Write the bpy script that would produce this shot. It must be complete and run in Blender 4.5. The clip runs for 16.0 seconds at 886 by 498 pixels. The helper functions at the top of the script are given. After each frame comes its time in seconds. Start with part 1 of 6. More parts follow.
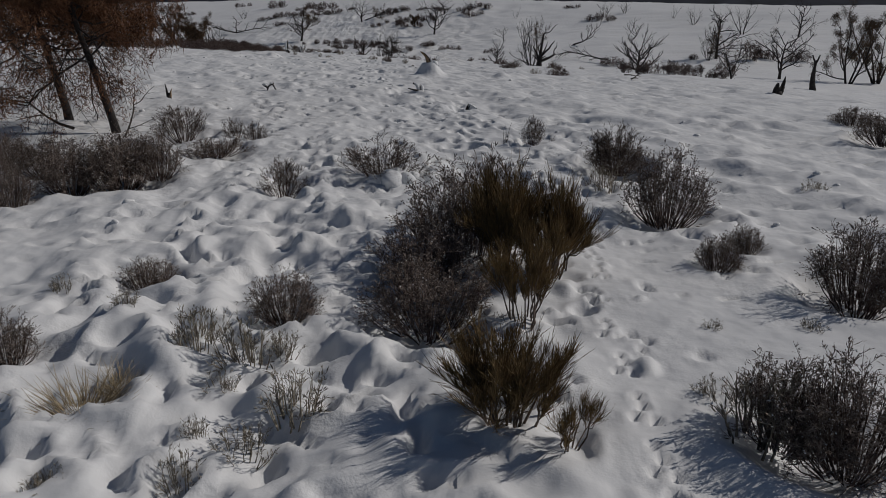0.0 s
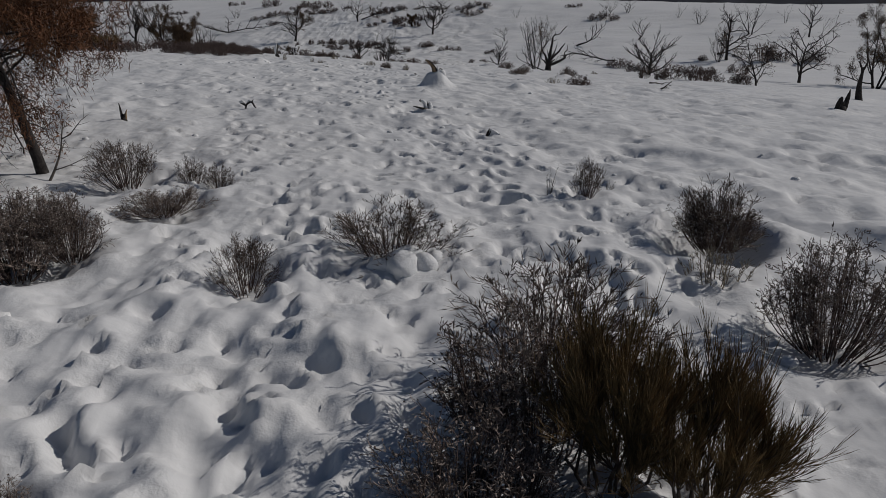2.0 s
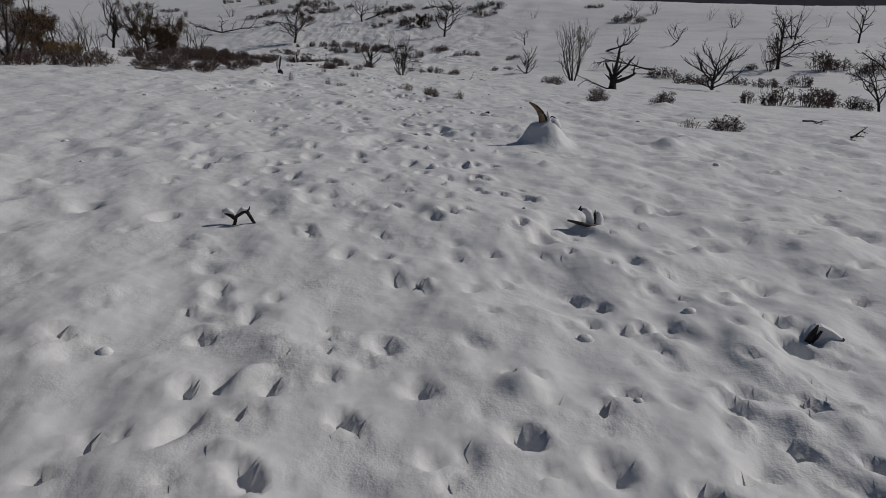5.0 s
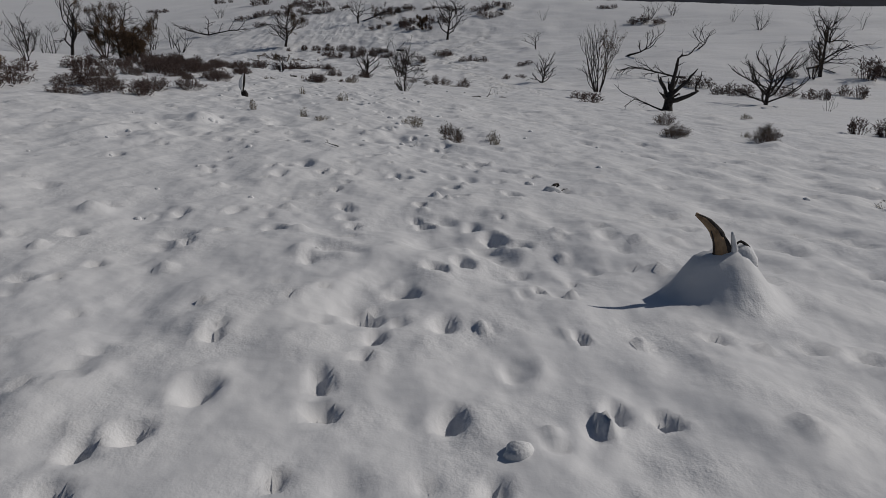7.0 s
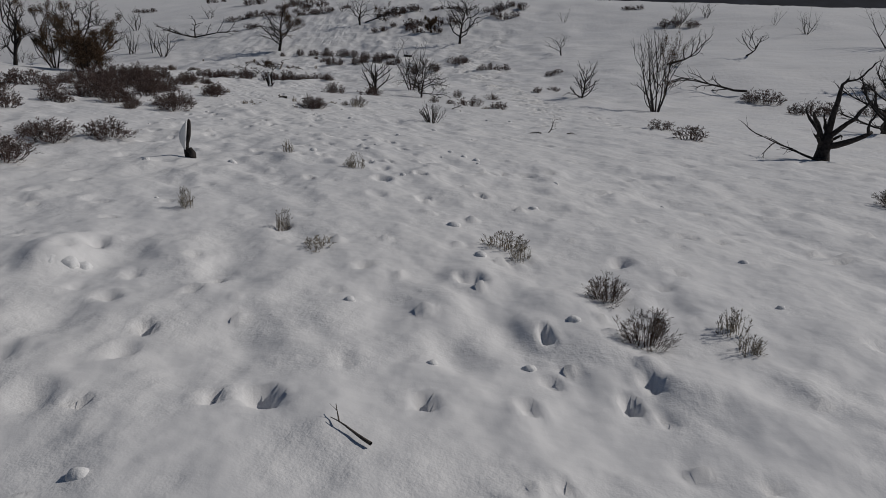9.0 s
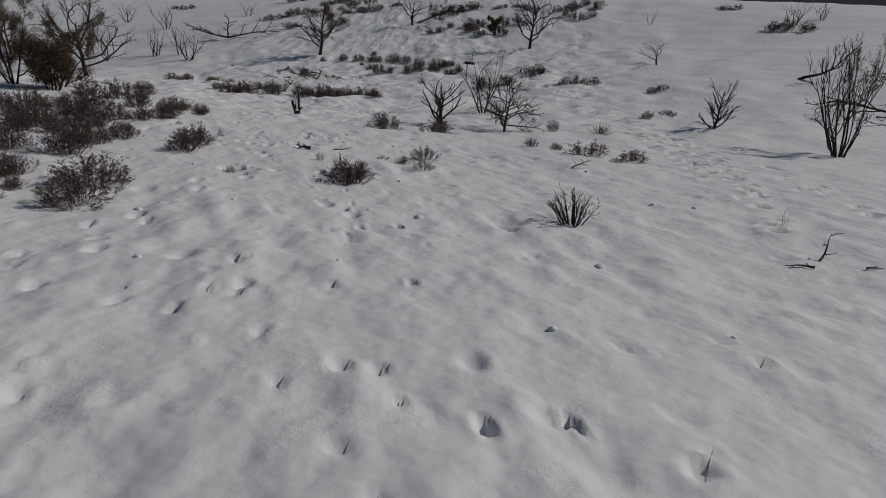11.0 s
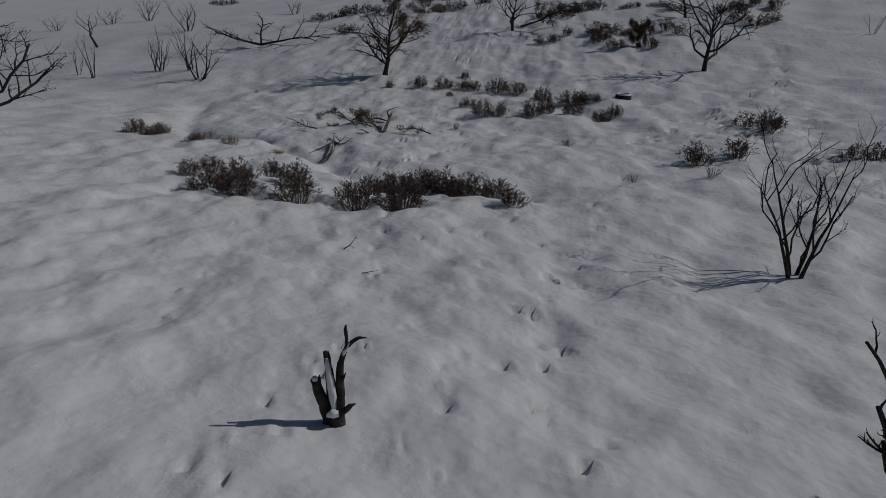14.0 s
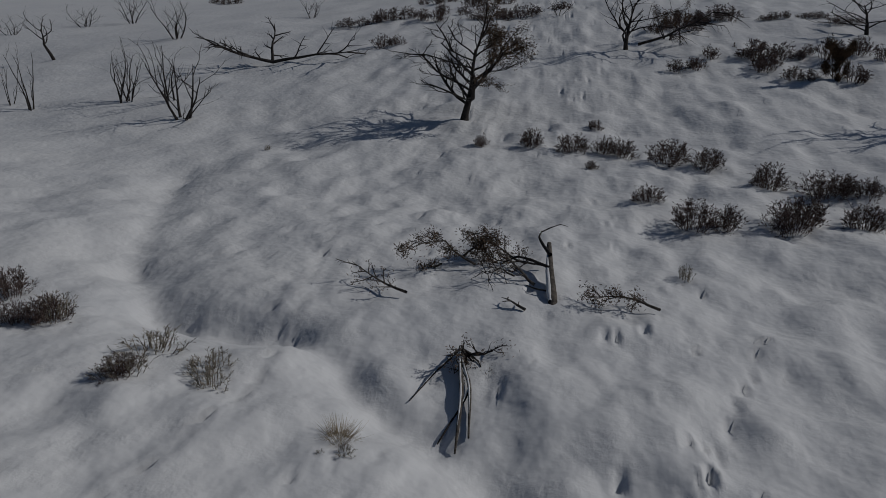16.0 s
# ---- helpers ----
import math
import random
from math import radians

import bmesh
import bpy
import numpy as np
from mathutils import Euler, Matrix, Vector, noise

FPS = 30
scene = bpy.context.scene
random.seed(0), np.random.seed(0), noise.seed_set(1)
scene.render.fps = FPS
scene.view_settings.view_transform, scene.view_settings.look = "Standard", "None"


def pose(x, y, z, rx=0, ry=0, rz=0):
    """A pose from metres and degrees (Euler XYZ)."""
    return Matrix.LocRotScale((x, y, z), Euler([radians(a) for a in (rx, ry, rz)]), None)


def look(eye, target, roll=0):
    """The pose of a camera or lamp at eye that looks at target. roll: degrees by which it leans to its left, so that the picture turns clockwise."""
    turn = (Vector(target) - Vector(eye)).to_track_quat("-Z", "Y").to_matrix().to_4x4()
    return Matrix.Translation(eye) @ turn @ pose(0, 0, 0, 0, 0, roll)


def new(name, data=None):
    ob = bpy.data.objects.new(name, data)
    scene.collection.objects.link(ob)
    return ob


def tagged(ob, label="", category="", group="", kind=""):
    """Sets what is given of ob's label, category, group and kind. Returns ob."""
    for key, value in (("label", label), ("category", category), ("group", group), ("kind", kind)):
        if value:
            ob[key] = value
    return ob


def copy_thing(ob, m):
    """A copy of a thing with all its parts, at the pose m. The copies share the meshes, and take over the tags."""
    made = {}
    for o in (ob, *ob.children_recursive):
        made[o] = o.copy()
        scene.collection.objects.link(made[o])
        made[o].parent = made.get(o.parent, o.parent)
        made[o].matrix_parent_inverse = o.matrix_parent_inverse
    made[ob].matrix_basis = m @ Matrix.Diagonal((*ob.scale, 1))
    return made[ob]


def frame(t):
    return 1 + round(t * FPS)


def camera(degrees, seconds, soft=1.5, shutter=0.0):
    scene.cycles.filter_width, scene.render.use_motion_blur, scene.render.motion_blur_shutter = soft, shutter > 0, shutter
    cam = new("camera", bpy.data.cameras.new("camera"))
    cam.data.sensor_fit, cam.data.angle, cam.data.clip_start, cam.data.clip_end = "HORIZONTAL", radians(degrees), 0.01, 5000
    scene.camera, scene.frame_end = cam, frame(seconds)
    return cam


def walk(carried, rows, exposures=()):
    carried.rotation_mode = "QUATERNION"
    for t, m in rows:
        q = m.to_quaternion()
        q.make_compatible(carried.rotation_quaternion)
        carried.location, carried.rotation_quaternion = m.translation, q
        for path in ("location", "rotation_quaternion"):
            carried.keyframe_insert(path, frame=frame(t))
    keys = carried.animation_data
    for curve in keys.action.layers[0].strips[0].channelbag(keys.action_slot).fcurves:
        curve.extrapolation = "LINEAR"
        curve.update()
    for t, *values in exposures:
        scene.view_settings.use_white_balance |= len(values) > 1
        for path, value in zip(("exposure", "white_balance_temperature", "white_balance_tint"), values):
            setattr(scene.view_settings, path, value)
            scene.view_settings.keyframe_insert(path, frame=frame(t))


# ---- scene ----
cam = camera(64.34, 16.0, soft=0.9)
PATH = [
    (0.0, 0.000, 0.000, 2.100, 70.50, 0.00, 0.00),
    (0.5, -0.022, 0.571, 2.100, 70.47, -0.01, -0.10),
    (1.0, -0.076, 1.347, 2.133, 70.44, -0.02, -0.22),
    (1.5, -0.175, 2.224, 2.144, 70.44, 0.01, -0.28),
    (2.0, -0.360, 3.204, 2.149, 70.39, -0.00, -0.32),
    (2.5, -0.616, 4.317, 2.179, 70.29, -0.08, -0.35),
    (3.0, -0.924, 5.557, 2.193, 70.28, -0.13, -0.41),
    (3.5, -1.305, 6.868, 2.221, 70.27, -0.21, -0.54),
    (4.0, -1.734, 8.283, 2.237, 70.28, -0.35, -0.57),
    (4.5, -2.165, 9.837, 2.233, 70.27, -0.41, -0.61),
    (5.0, -2.429, 11.502, 2.242, 70.26, -0.41, -0.61),
    (7.5, -3.168, 20.638, 2.130, 70.31, -0.47, -0.82),
    (8.0, -3.536, 22.823, 2.115, 70.30, -0.62, -0.90),
    (8.5, -3.900, 25.136, 2.073, 70.34, -0.61, -0.92),
    (10.8, -5.683, 37.457, 1.887, 70.17, -0.69, 0.03),
    (11.0, -5.891, 38.826, 1.850, 70.15, -0.91, 2.74),
    (11.5, -6.438, 42.208, 1.804, 70.05, -1.10, 5.86),
    (12.0, -7.126, 45.624, 1.762, 70.00, -1.11, 6.74),
    (12.5, -7.952, 49.121, 1.714, 69.96, -1.10, 6.82),
    (13.0, -8.881, 52.826, 1.660, 69.91, -1.09, 6.98),
    (13.5, -9.926, 56.636, 1.606, 69.84, -1.06, 7.06),
    (14.0, -11.118, 60.587, 1.660, 69.70, -1.14, 7.16),
    (14.5, -12.397, 64.418, 1.651, 69.71, -1.31, 7.23),
    (15.0, -13.904, 68.346, 1.609, 69.68, -1.54, 7.32),
    (15.5, -15.588, 72.250, 1.540, 69.70, -1.77, 7.48),
    (16.0, -17.482, 76.228, 1.499, 69.73, -1.98, 7.57),
]
EXPOSURES = [(0.0, -1.04, 5700, 10.6), (3.5, -1.0, 5710, 10.6), (8.5, -0.98, 5730, 10.6), (11.0, -1.0, 5730, 11), (12.0, -1.11, 5670, 11), (13.0, -1.30, 5590, 10), (13.6, -1.51, 5540, 10), (16.0, -1.51, 5500, 9.5)]
walk(cam, [(t, pose(x, y, z, rx, ry, rz)) for t, x, y, z, rx, ry, rz in PATH], EXPOSURES)

# ---- light ----
SUN_AZIMUTH, SUN_HEIGHT = 19.0, 36.0   # degrees: from +x towards +y, above the horizon
world = bpy.data.worlds.new("winter_sky")
scene.world = world
world.use_nodes = True
wn = world.node_tree.nodes
sky = wn.new("ShaderNodeTexSky")
sky.sky_type = "NISHITA"
sky.sun_disc = False
sky.sun_elevation = radians(SUN_HEIGHT)
sky.sun_rotation = radians(90 - SUN_AZIMUTH)
wn["Background"].inputs["Strength"].default_value = 0.040
world.node_tree.links.new(sky.outputs[0], wn["Background"].inputs["Color"])
sun_data = bpy.data.lights.new("sun", "SUN")
sun_data.energy = 3.98
sun_data.angle = radians(0.53)
sun_data.color = (1.0, 0.88, 0.72)
sun = new("sun", sun_data)
sun.matrix_world = look((0, 0, 60), (-60 * math.cos(radians(SUN_AZIMUTH)) / math.tan(radians(SUN_HEIGHT)),
                                     -60 * math.sin(radians(SUN_AZIMUTH)) / math.tan(radians(SUN_HEIGHT)), 0))


# ---- materials ----
def material(name, dark, light, scale=8.0, rough=0.8, bump=0.0, bump_scale=60.0, fine=0.0, spread=0.0, flat=0.0):
    """A procedural surface between two colours: broad mottling, fine grain, relief and a shade that differs from piece to piece."""
    m = bpy.data.materials.new(name)
    m.use_nodes = True
    nt = m.node_tree
    n, l = nt.nodes, nt.links
    shader = n["Principled BSDF"]
    shader.inputs["Roughness"].default_value = rough
    shader.inputs["Specular IOR Level"].default_value = 0.25
    coord = n.new("ShaderNodeTexCoord")
    broad = n.new("ShaderNodeTexNoise")
    broad.inputs["Scale"].default_value = scale
    broad.inputs["Detail"].default_value = 5
    l.new(coord.outputs["Object"], broad.inputs["Vector"])
    ramp = n.new("ShaderNodeMapRange")
    ramp.inputs["From Min"].default_value, ramp.inputs["From Max"].default_value = 0.3, 0.7
    l.new(broad.outputs["Fac"], ramp.inputs["Value"])
    value = ramp.outputs[0]
    if spread:
        info = n.new("ShaderNodeNewGeometry")
        add = n.new("ShaderNodeMath")
        add.operation = "MULTIPLY_ADD"
        add.inputs[1].default_value = spread
        add.use_clamp = True
        shift = n.new("ShaderNodeMath")
        shift.operation = "SUBTRACT"
        shift.inputs[1].default_value = 0.5
        l.new(info.outputs["Random Per Island"], shift.inputs[0])
        l.new(shift.outputs[0], add.inputs[0])
        l.new(value, add.inputs[2])
        value = add.outputs[0]
    mix = n.new("ShaderNodeMix")
    mix.data_type = "RGBA"
    mix.inputs["A"].default_value = (*dark, 1)
    mix.inputs["B"].default_value = (*light, 1)
    l.new(value, mix.inputs["Factor"])
    l.new(mix.outputs["Result"], shader.inputs["Base Color"])
    if bump:
        grain = n.new("ShaderNodeTexNoise")
        grain.inputs["Scale"].default_value = bump_scale
        grain.inputs["Detail"].default_value = 4
        l.new(coord.outputs["Object"], grain.inputs["Vector"])
        relief = n.new("ShaderNodeBump")
        relief.inputs["Strength"].default_value = bump
        relief.inputs["Distance"].default_value = 0.02
        l.new(grain.outputs["Fac"], relief.inputs["Height"])
        l.new(relief.outputs[0], shader.inputs["Normal"])
    return m


def snow_material():
    m = bpy.data.materials.new("wind_packed_snow")
    m.use_nodes = True
    n, l = m.node_tree.nodes, m.node_tree.links
    shader = n["Principled BSDF"]
    shader.inputs["Roughness"].default_value = 0.6
    shader.inputs["Specular IOR Level"].default_value = 0.3
    coord = n.new("ShaderNodeTexCoord")
    broad = n.new("ShaderNodeTexNoise")
    broad.inputs["Scale"].default_value, broad.inputs["Detail"].default_value = 0.35, 6
    l.new(coord.outputs["Object"], broad.inputs["Vector"])
    mix = n.new("ShaderNodeMix")
    mix.data_type = "RGBA"
    mix.inputs["A"].default_value = (0.70, 0.705, 0.72, 1)
    mix.inputs["B"].default_value = (0.80, 0.795, 0.785, 1)
    l.new(broad.outputs["Fac"], mix.inputs["Factor"])
    l.new(mix.outputs["Result"], shader.inputs["Base Color"])
    heights = []
    for scale, strength in ((2.6, 0.26), (7.0, 0.34), (24.0, 0.16), (65.0, 0.24), (140.0, 0.20)):
        tex = n.new("ShaderNodeTexNoise")
        tex.inputs["Scale"].default_value, tex.inputs["Detail"].default_value = scale, 0.6
        l.new(coord.outputs["Object"], tex.inputs["Vector"])
        relief = n.new("ShaderNodeBump")
        relief.inputs["Strength"].default_value = strength
        relief.inputs["Distance"].default_value = 0.35 / scale
        l.new(tex.outputs["Fac"], relief.inputs["Height"])
        if scale > 20:
            patch = n.new("ShaderNodeTexNoise")
            patch.inputs["Scale"].default_value, patch.inputs["Detail"].default_value = 1.4, 2
            l.new(coord.outputs["Object"], patch.inputs["Vector"])
            where = n.new("ShaderNodeMapRange")
            where.inputs["From Min"].default_value, where.inputs["From Max"].default_value = 0.42, 0.66
            where.inputs["To Min"].default_value, where.inputs["To Max"].default_value = strength * 0.45, strength * 2.2
            l.new(patch.outputs["Fac"], where.inputs["Value"])
            l.new(where.outputs[0], relief.inputs["Strength"])
        if heights:
            l.new(heights[-1].outputs[0], relief.inputs["Normal"])
        heights.append(relief)
    l.new(heights[-1].outputs[0], shader.inputs["Normal"])
    return m


SNOW = snow_material()
LOOSE_SNOW = material("loose_snow", (0.72, 0.725, 0.74), (0.80, 0.80, 0.79), 4, 0.65, 0.4, 40)
TWIG = material("grey_brown_twigs", (0.060, 0.047, 0.039), (0.22, 0.175, 0.145), 6, 0.9, spread=0.9)
SAGE_LEAF = material("grey_sage_leaves", (0.09, 0.07, 0.058), (0.33, 0.275, 0.235), 5, 0.9, spread=1.0)
DARK_TWIG = material("dark_sage_twigs", (0.046, 0.033, 0.030), (0.155, 0.115, 0.100), 6, 0.9, spread=0.9)
# darker and browner than the near sage leaves, for the slope and beyond
DARK_SAGE = material("dark_sage_leaves", (0.054, 0.038, 0.035), (0.19, 0.14, 0.124), 5, 0.9, spread=1.0)
SCORCHED = material("scorched_juniper_scales", (0.035, 0.024, 0.016), (0.15, 0.095, 0.055), 3, 0.9, spread=1.0)
PALE_TWIG = material("bleached_stems", (0.14, 0.12, 0.095), (0.36, 0.32, 0.25), 8, 0.9, spread=0.9)
STRAW = material("dry_straw", (0.20, 0.155, 0.09), (0.44, 0.36, 0.24), 8, 0.85, spread=0.9)
GREEN_STEM = material("olive_broom_stems", (0.085, 0.06, 0.03), (0.28, 0.19, 0.085), 3, 0.85, spread=0.9)
CHAR = material("charred_bark", (0.012, 0.010, 0.010), (0.06, 0.052, 0.048), 12, 0.85, 0.7, 45)
DEADWOOD = material("weathered_deadwood", (0.03, 0.026, 0.023), (0.16, 0.14, 0.12), 10, 0.9, 0.6, 60)
PALEWOOD = material("barkless_wood", (0.15, 0.095, 0.052), (0.36, 0.26, 0.16), 7, 0.8, 0.5, 50)
RUBBER = material("old_tyre_rubber", (0.012, 0.012, 0.013), (0.04, 0.04, 0.042), 9, 0.8, 0.3, 80)
RUST = material("scorched_needles", (0.055, 0.028, 0.016), (0.23, 0.112, 0.058), 3, 0.9, spread=1.0)
DULL_LEAF = material("dry_brown_leaves", (0.05, 0.036, 0.025), (0.19, 0.13, 0.085), 4, 0.9, spread=1.0)
# dark woods, with the hillside's shade put into the near-black blue
SHADED_FOREST = material("far_woods_with_shade", (0.006, 0.009, 0.016), (0.028, 0.033, 0.05), 0.06, 0.95)


# ---- mesh tools ----
def mesh_object(name, verts, faces, mat, parent=None, label="", smooth=True):
    me = bpy.data.meshes.new(name)
    me.from_pydata(np.asarray(verts, float).tolist(), [], faces)
    me.materials.append(mat)
    if smooth:
        me.polygons.foreach_set("use_smooth", np.ones(len(me.polygons), dtype=bool))
    ob = new(name, me)
    if parent is not None:
        ob.parent = parent
    if label:
        ob["label"] = label
    return ob


def part(name, shape, mat, parent, label=""):
    return mesh_object(name, shape[0], shape[1], mat, parent, label)


def unit(v):
    n = math.sqrt(v[0] * v[0] + v[1] * v[1] + v[2] * v[2])
    return v / n if n > 1e-9 else np.array((0.0, 0.0, 1.0))


def across(a, b):
    """Cross product of two short vectors."""
    return np.array((a[1] * b[2] - a[2] * b[1], a[2] * b[0] - a[0] * b[2], a[0] * b[1] - a[1] * b[0]))


def tube(shape, path, radii, sides=4):
    """A tapered stem along a path, closed at its tip."""
    verts, faces = shape
    path = np.asarray(path, float)
    start = len(verts)
    for i, p in enumerate(path):
        way = unit(path[min(i + 1, len(path) - 1)] - path[max(i - 1, 0)])
        side = unit(across(way, (0.31, 0.87, 0.17) if abs(way[1]) < 0.9 else (1, 0, 0)))
        up = across(way, side)
        for k in range(sides):
            a = 2 * math.pi * k / sides
            verts.append(p + radii[i] * (math.cos(a) * side + math.sin(a) * up))
    for i in range(len(path) - 1):
        for k in range(sides):
            a, b = start + i * sides + k, start + i * sides + (k + 1) % sides
            faces.append((a, b, b + sides, a + sides))
    last = start + (len(path) - 1) * sides
    faces.append(tuple(range(last, last + sides)))
    return shape


def lengths_to_one(v):
    return v / np.maximum(np.linalg.norm(v, axis=-1, keepdims=True), 1e-9)


def add_slivers(shape, p, way, length, width, rng):
    """Many small folded leaves or shoots at once: for each, two triangles that share a rib."""
    verts, faces = shape
    n = len(p)
    length, width = np.broadcast_to(length, n)[:, None], np.broadcast_to(width, n)[:, None]
    side = lengths_to_one(np.cross(way, rng.normal(size=(n, 3))))
    lift = np.cross(side, way) * width * 0.35
    half = p + way * length * 0.5 + lift
    start = len(verts)
    verts.extend(np.stack([p, half + side * width * 0.5, p + way * length, half - side * width * 0.5], 1).reshape(-1, 3))
    a = start + 4 * np.arange(n)
    faces.extend(np.stack([a, a + 1, a + 2, a, a + 2, a + 3], 1).reshape(-1, 3).tolist())


def add_sticks(shape, p, q, thick, thin):
    """Many straight three-sided stems at once, from p to q."""
    verts, faces = shape
    n = len(p)
    way = lengths_to_one(q - p)
    ref = np.where(np.abs(way[:, 2:3]) < 0.9, (0.0, 0.0, 1.0), (1.0, 0.0, 0.0))
    side = lengths_to_one(np.cross(way, ref))
    up = np.cross(way, side)
    turn = np.arange(3) * 2 * math.pi / 3
    ring = side[:, None, :] * np.cos(turn)[None, :, None] + up[:, None, :] * np.sin(turn)[None, :, None]
    thick, thin = np.broadcast_to(thick, n)[:, None, None], np.broadcast_to(thin, n)[:, None, None]
    start = len(verts)
    verts.extend(np.concatenate([p[:, None] + ring * thick, q[:, None] + ring * thin], 1).reshape(-1, 3))
    a = start + 6 * np.arange(n)
    faces.extend(np.concatenate([np.stack([a + k, a + (k + 1) % 3, a + 3 + (k + 1) % 3, a + 3 + k], 1) for k in range(3)]).tolist())


def bend(rng, p, way, length, steps, wander, rise):
    """A wandering path from p."""
    path = [np.array(p, float)]
    way = unit(np.array(way, float))
    for _ in range(steps):
        way = unit(way + rng.normal(size=3) * wander + np.array((0, 0, rise)))
        path.append(path[-1] + way * length / steps)
    return path, way


# ---- the lie of the land ----
# distance ahead, height, cross slope and cross curve per 10 m
LAND = [
    (-4, -0.11, 0.314, -0.038),
    (6, -0.36, 0.164, -0.086),
    (14, -0.22, 0.004, -0.126),
    (22, -0.18, -0.205, -0.142),
    (30, -0.30, -0.397, -0.126),
    (40, -0.79, -0.517, -0.079),
    (50, -1.39, -0.596, -0.024),
    (60, -1.99, -0.685, 0.016),
    (68, -2.64, -0.680, 0.041),
    (76, -3.37, -0.465, 0.075),
    (84, -3.77, -0.063, 0.119),
    (94, -4.00, 0.321, 0.050),
    (104, -3.61, 0.651, -0.014),
    (116, -1.77, 0.842, -0.030),
    (130, 0.16, 0.996, -0.033),
]


def interp(y, column):
    """A column of LAND at distance y, eased between its rows."""
    rows = np.array(LAND)
    fine = np.arange(-30.0, 180.0, 0.5)
    line = np.interp(fine, rows[:, 0], rows[:, column])
    line = np.convolve(np.pad(line, 8, mode="edge"), np.hanning(19)[1:-1] / np.hanning(19).sum(), mode="valid")
    return np.interp(y, fine, line)


def middle(y):
    return np.interp(y, [0, 40, 76, 130], [0, -6, -17, -17])


def base_height(x, y):
    """The broad shape: a knoll that falls into a wash and rises to a plateau."""
    x, y = np.asarray(x, float), np.asarray(y, float)
    u = (x - middle(y)) / 10
    u = 4.5 * np.tanh(u / 4.5)
    z = interp(y, 1) + interp(y, 2) * u + interp(y, 3) * np.minimum(u * u, 9)
    z = z + 0.05 * np.clip(y - 128, 0, 120)
    cap = 2.1 - 0.018 * np.clip(x, -40, 110)
    z = np.where(z > cap - 1, cap - np.log1p(np.exp(np.clip((cap - z) * 2, -40, 40))) / 2, z)
    edge = np.clip((y - 250 - 0.15 * x) / 60, 0, 1)
    return z - 22 * edge * edge


def lattice(ix, iy, seed):
    """A pseudo-random value in 0 to 1 for each cell."""
    h = (ix.astype(np.int64) * 374761393 + iy.astype(np.int64) * 668265263 + seed * 974634777) & 0x7FFFFFFF
    h = ((h ^ (h >> 13)) * 1274126177) & 0x7FFFFFFF
    return ((h ^ (h >> 16)) & 0xFFFFF) / float(0xFFFFF)


def value_noise(x, y, size, seed):
    x, y = x / size, y / size
    ix, iy = np.floor(x), np.floor(y)
    fx, fy = x - ix, y - iy
    fx, fy = fx * fx * fx * (fx * (fx * 6 - 15) + 10), fy * fy * fy * (fy * (fy * 6 - 15) + 10)
    a, b = lattice(ix, iy, seed), lattice(ix + 1, iy, seed)
    c, d = lattice(ix, iy + 1, seed), lattice(ix + 1, iy + 1, seed)
    return (a + (b - a) * fx) * (1 - fy) + (c + (d - c) * fx) * fy - 0.5


def swell(x, y, size, seed):
    """Smooth noise on two turned lattices, to hide their grain."""
    return value_noise(x * 0.8 + y * 0.6, y * 0.8 - x * 0.6, size, seed) + value_noise(x * 0.36 - y * 0.93, y * 0.36 + x * 0.93, size * 0.83, seed + 7)


def pits(x, y, cell, seed, chance, radius, depth, sharp=1.35):
    """Hollows left by old prints and fallen clods, one at most in a cell; chance may vary over the ground."""
    z = np.zeros_like(x)
    ix, iy = np.floor(x / cell), np.floor(y / cell)
    for dx in (-1, 0, 1):
        for dy in (-1, 0, 1):
            jx, jy = ix + dx, iy + dy
            cx, cy = (jx + lattice(jx, jy, seed)) * cell, (jy + lattice(jx, jy, seed + 1)) * cell
            size = radius * (0.55 + 0.9 * lattice(jx, jy, seed + 2))
            turn = 2.04 + 1.5 * (lattice(jx, jy, seed + 3) - 0.5)
            slim = 0.45 + 0.4 * lattice(jx, jy, seed + 6)
            u = (x - cx) * np.cos(turn) + (y - cy) * np.sin(turn)
            v = (y - cy) * np.cos(turn) - (x - cx) * np.sin(turn)
            r2 = np.minimum((u / size) ** 2 + (v / (size * slim)) ** 2, 30)
            there = lattice(jx, jy, seed + 4) < chance
            deep = depth * (0.4 + 0.9 * lattice(jx, jy, seed + 5))
            z -= np.where(there, deep * (np.exp(-r2 ** sharp) - 0.2 * np.exp(-((np.sqrt(r2) - 1.5) ** 2) * 3)), 0)
    return z


WASH = [(-29.0, 98.7), (-27.2, 92.2), (-25.3, 88.8), (-23.2, 86.8), (-21.2, 86.2), (-19.9, 85.4), (-18.7, 84.3), (-17.5, 82.6), (-15.6, 80.9), (-12.0, 80.5), (-8.5, 82.0)]


def near_line(x, y, line):
    """Distance to a broken line."""
    best = np.full(np.shape(x), 1e9)
    for (ax, ay), (bx, by) in zip(line, line[1:]):
        k = np.clip(((x - ax) * (bx - ax) + (y - ay) * (by - ay)) / ((bx - ax) ** 2 + (by - ay) ** 2), 0, 1)
        best = np.minimum(best, np.hypot(x - ax - k * (bx - ax), y - ay - k * (by - ay)))
    return best


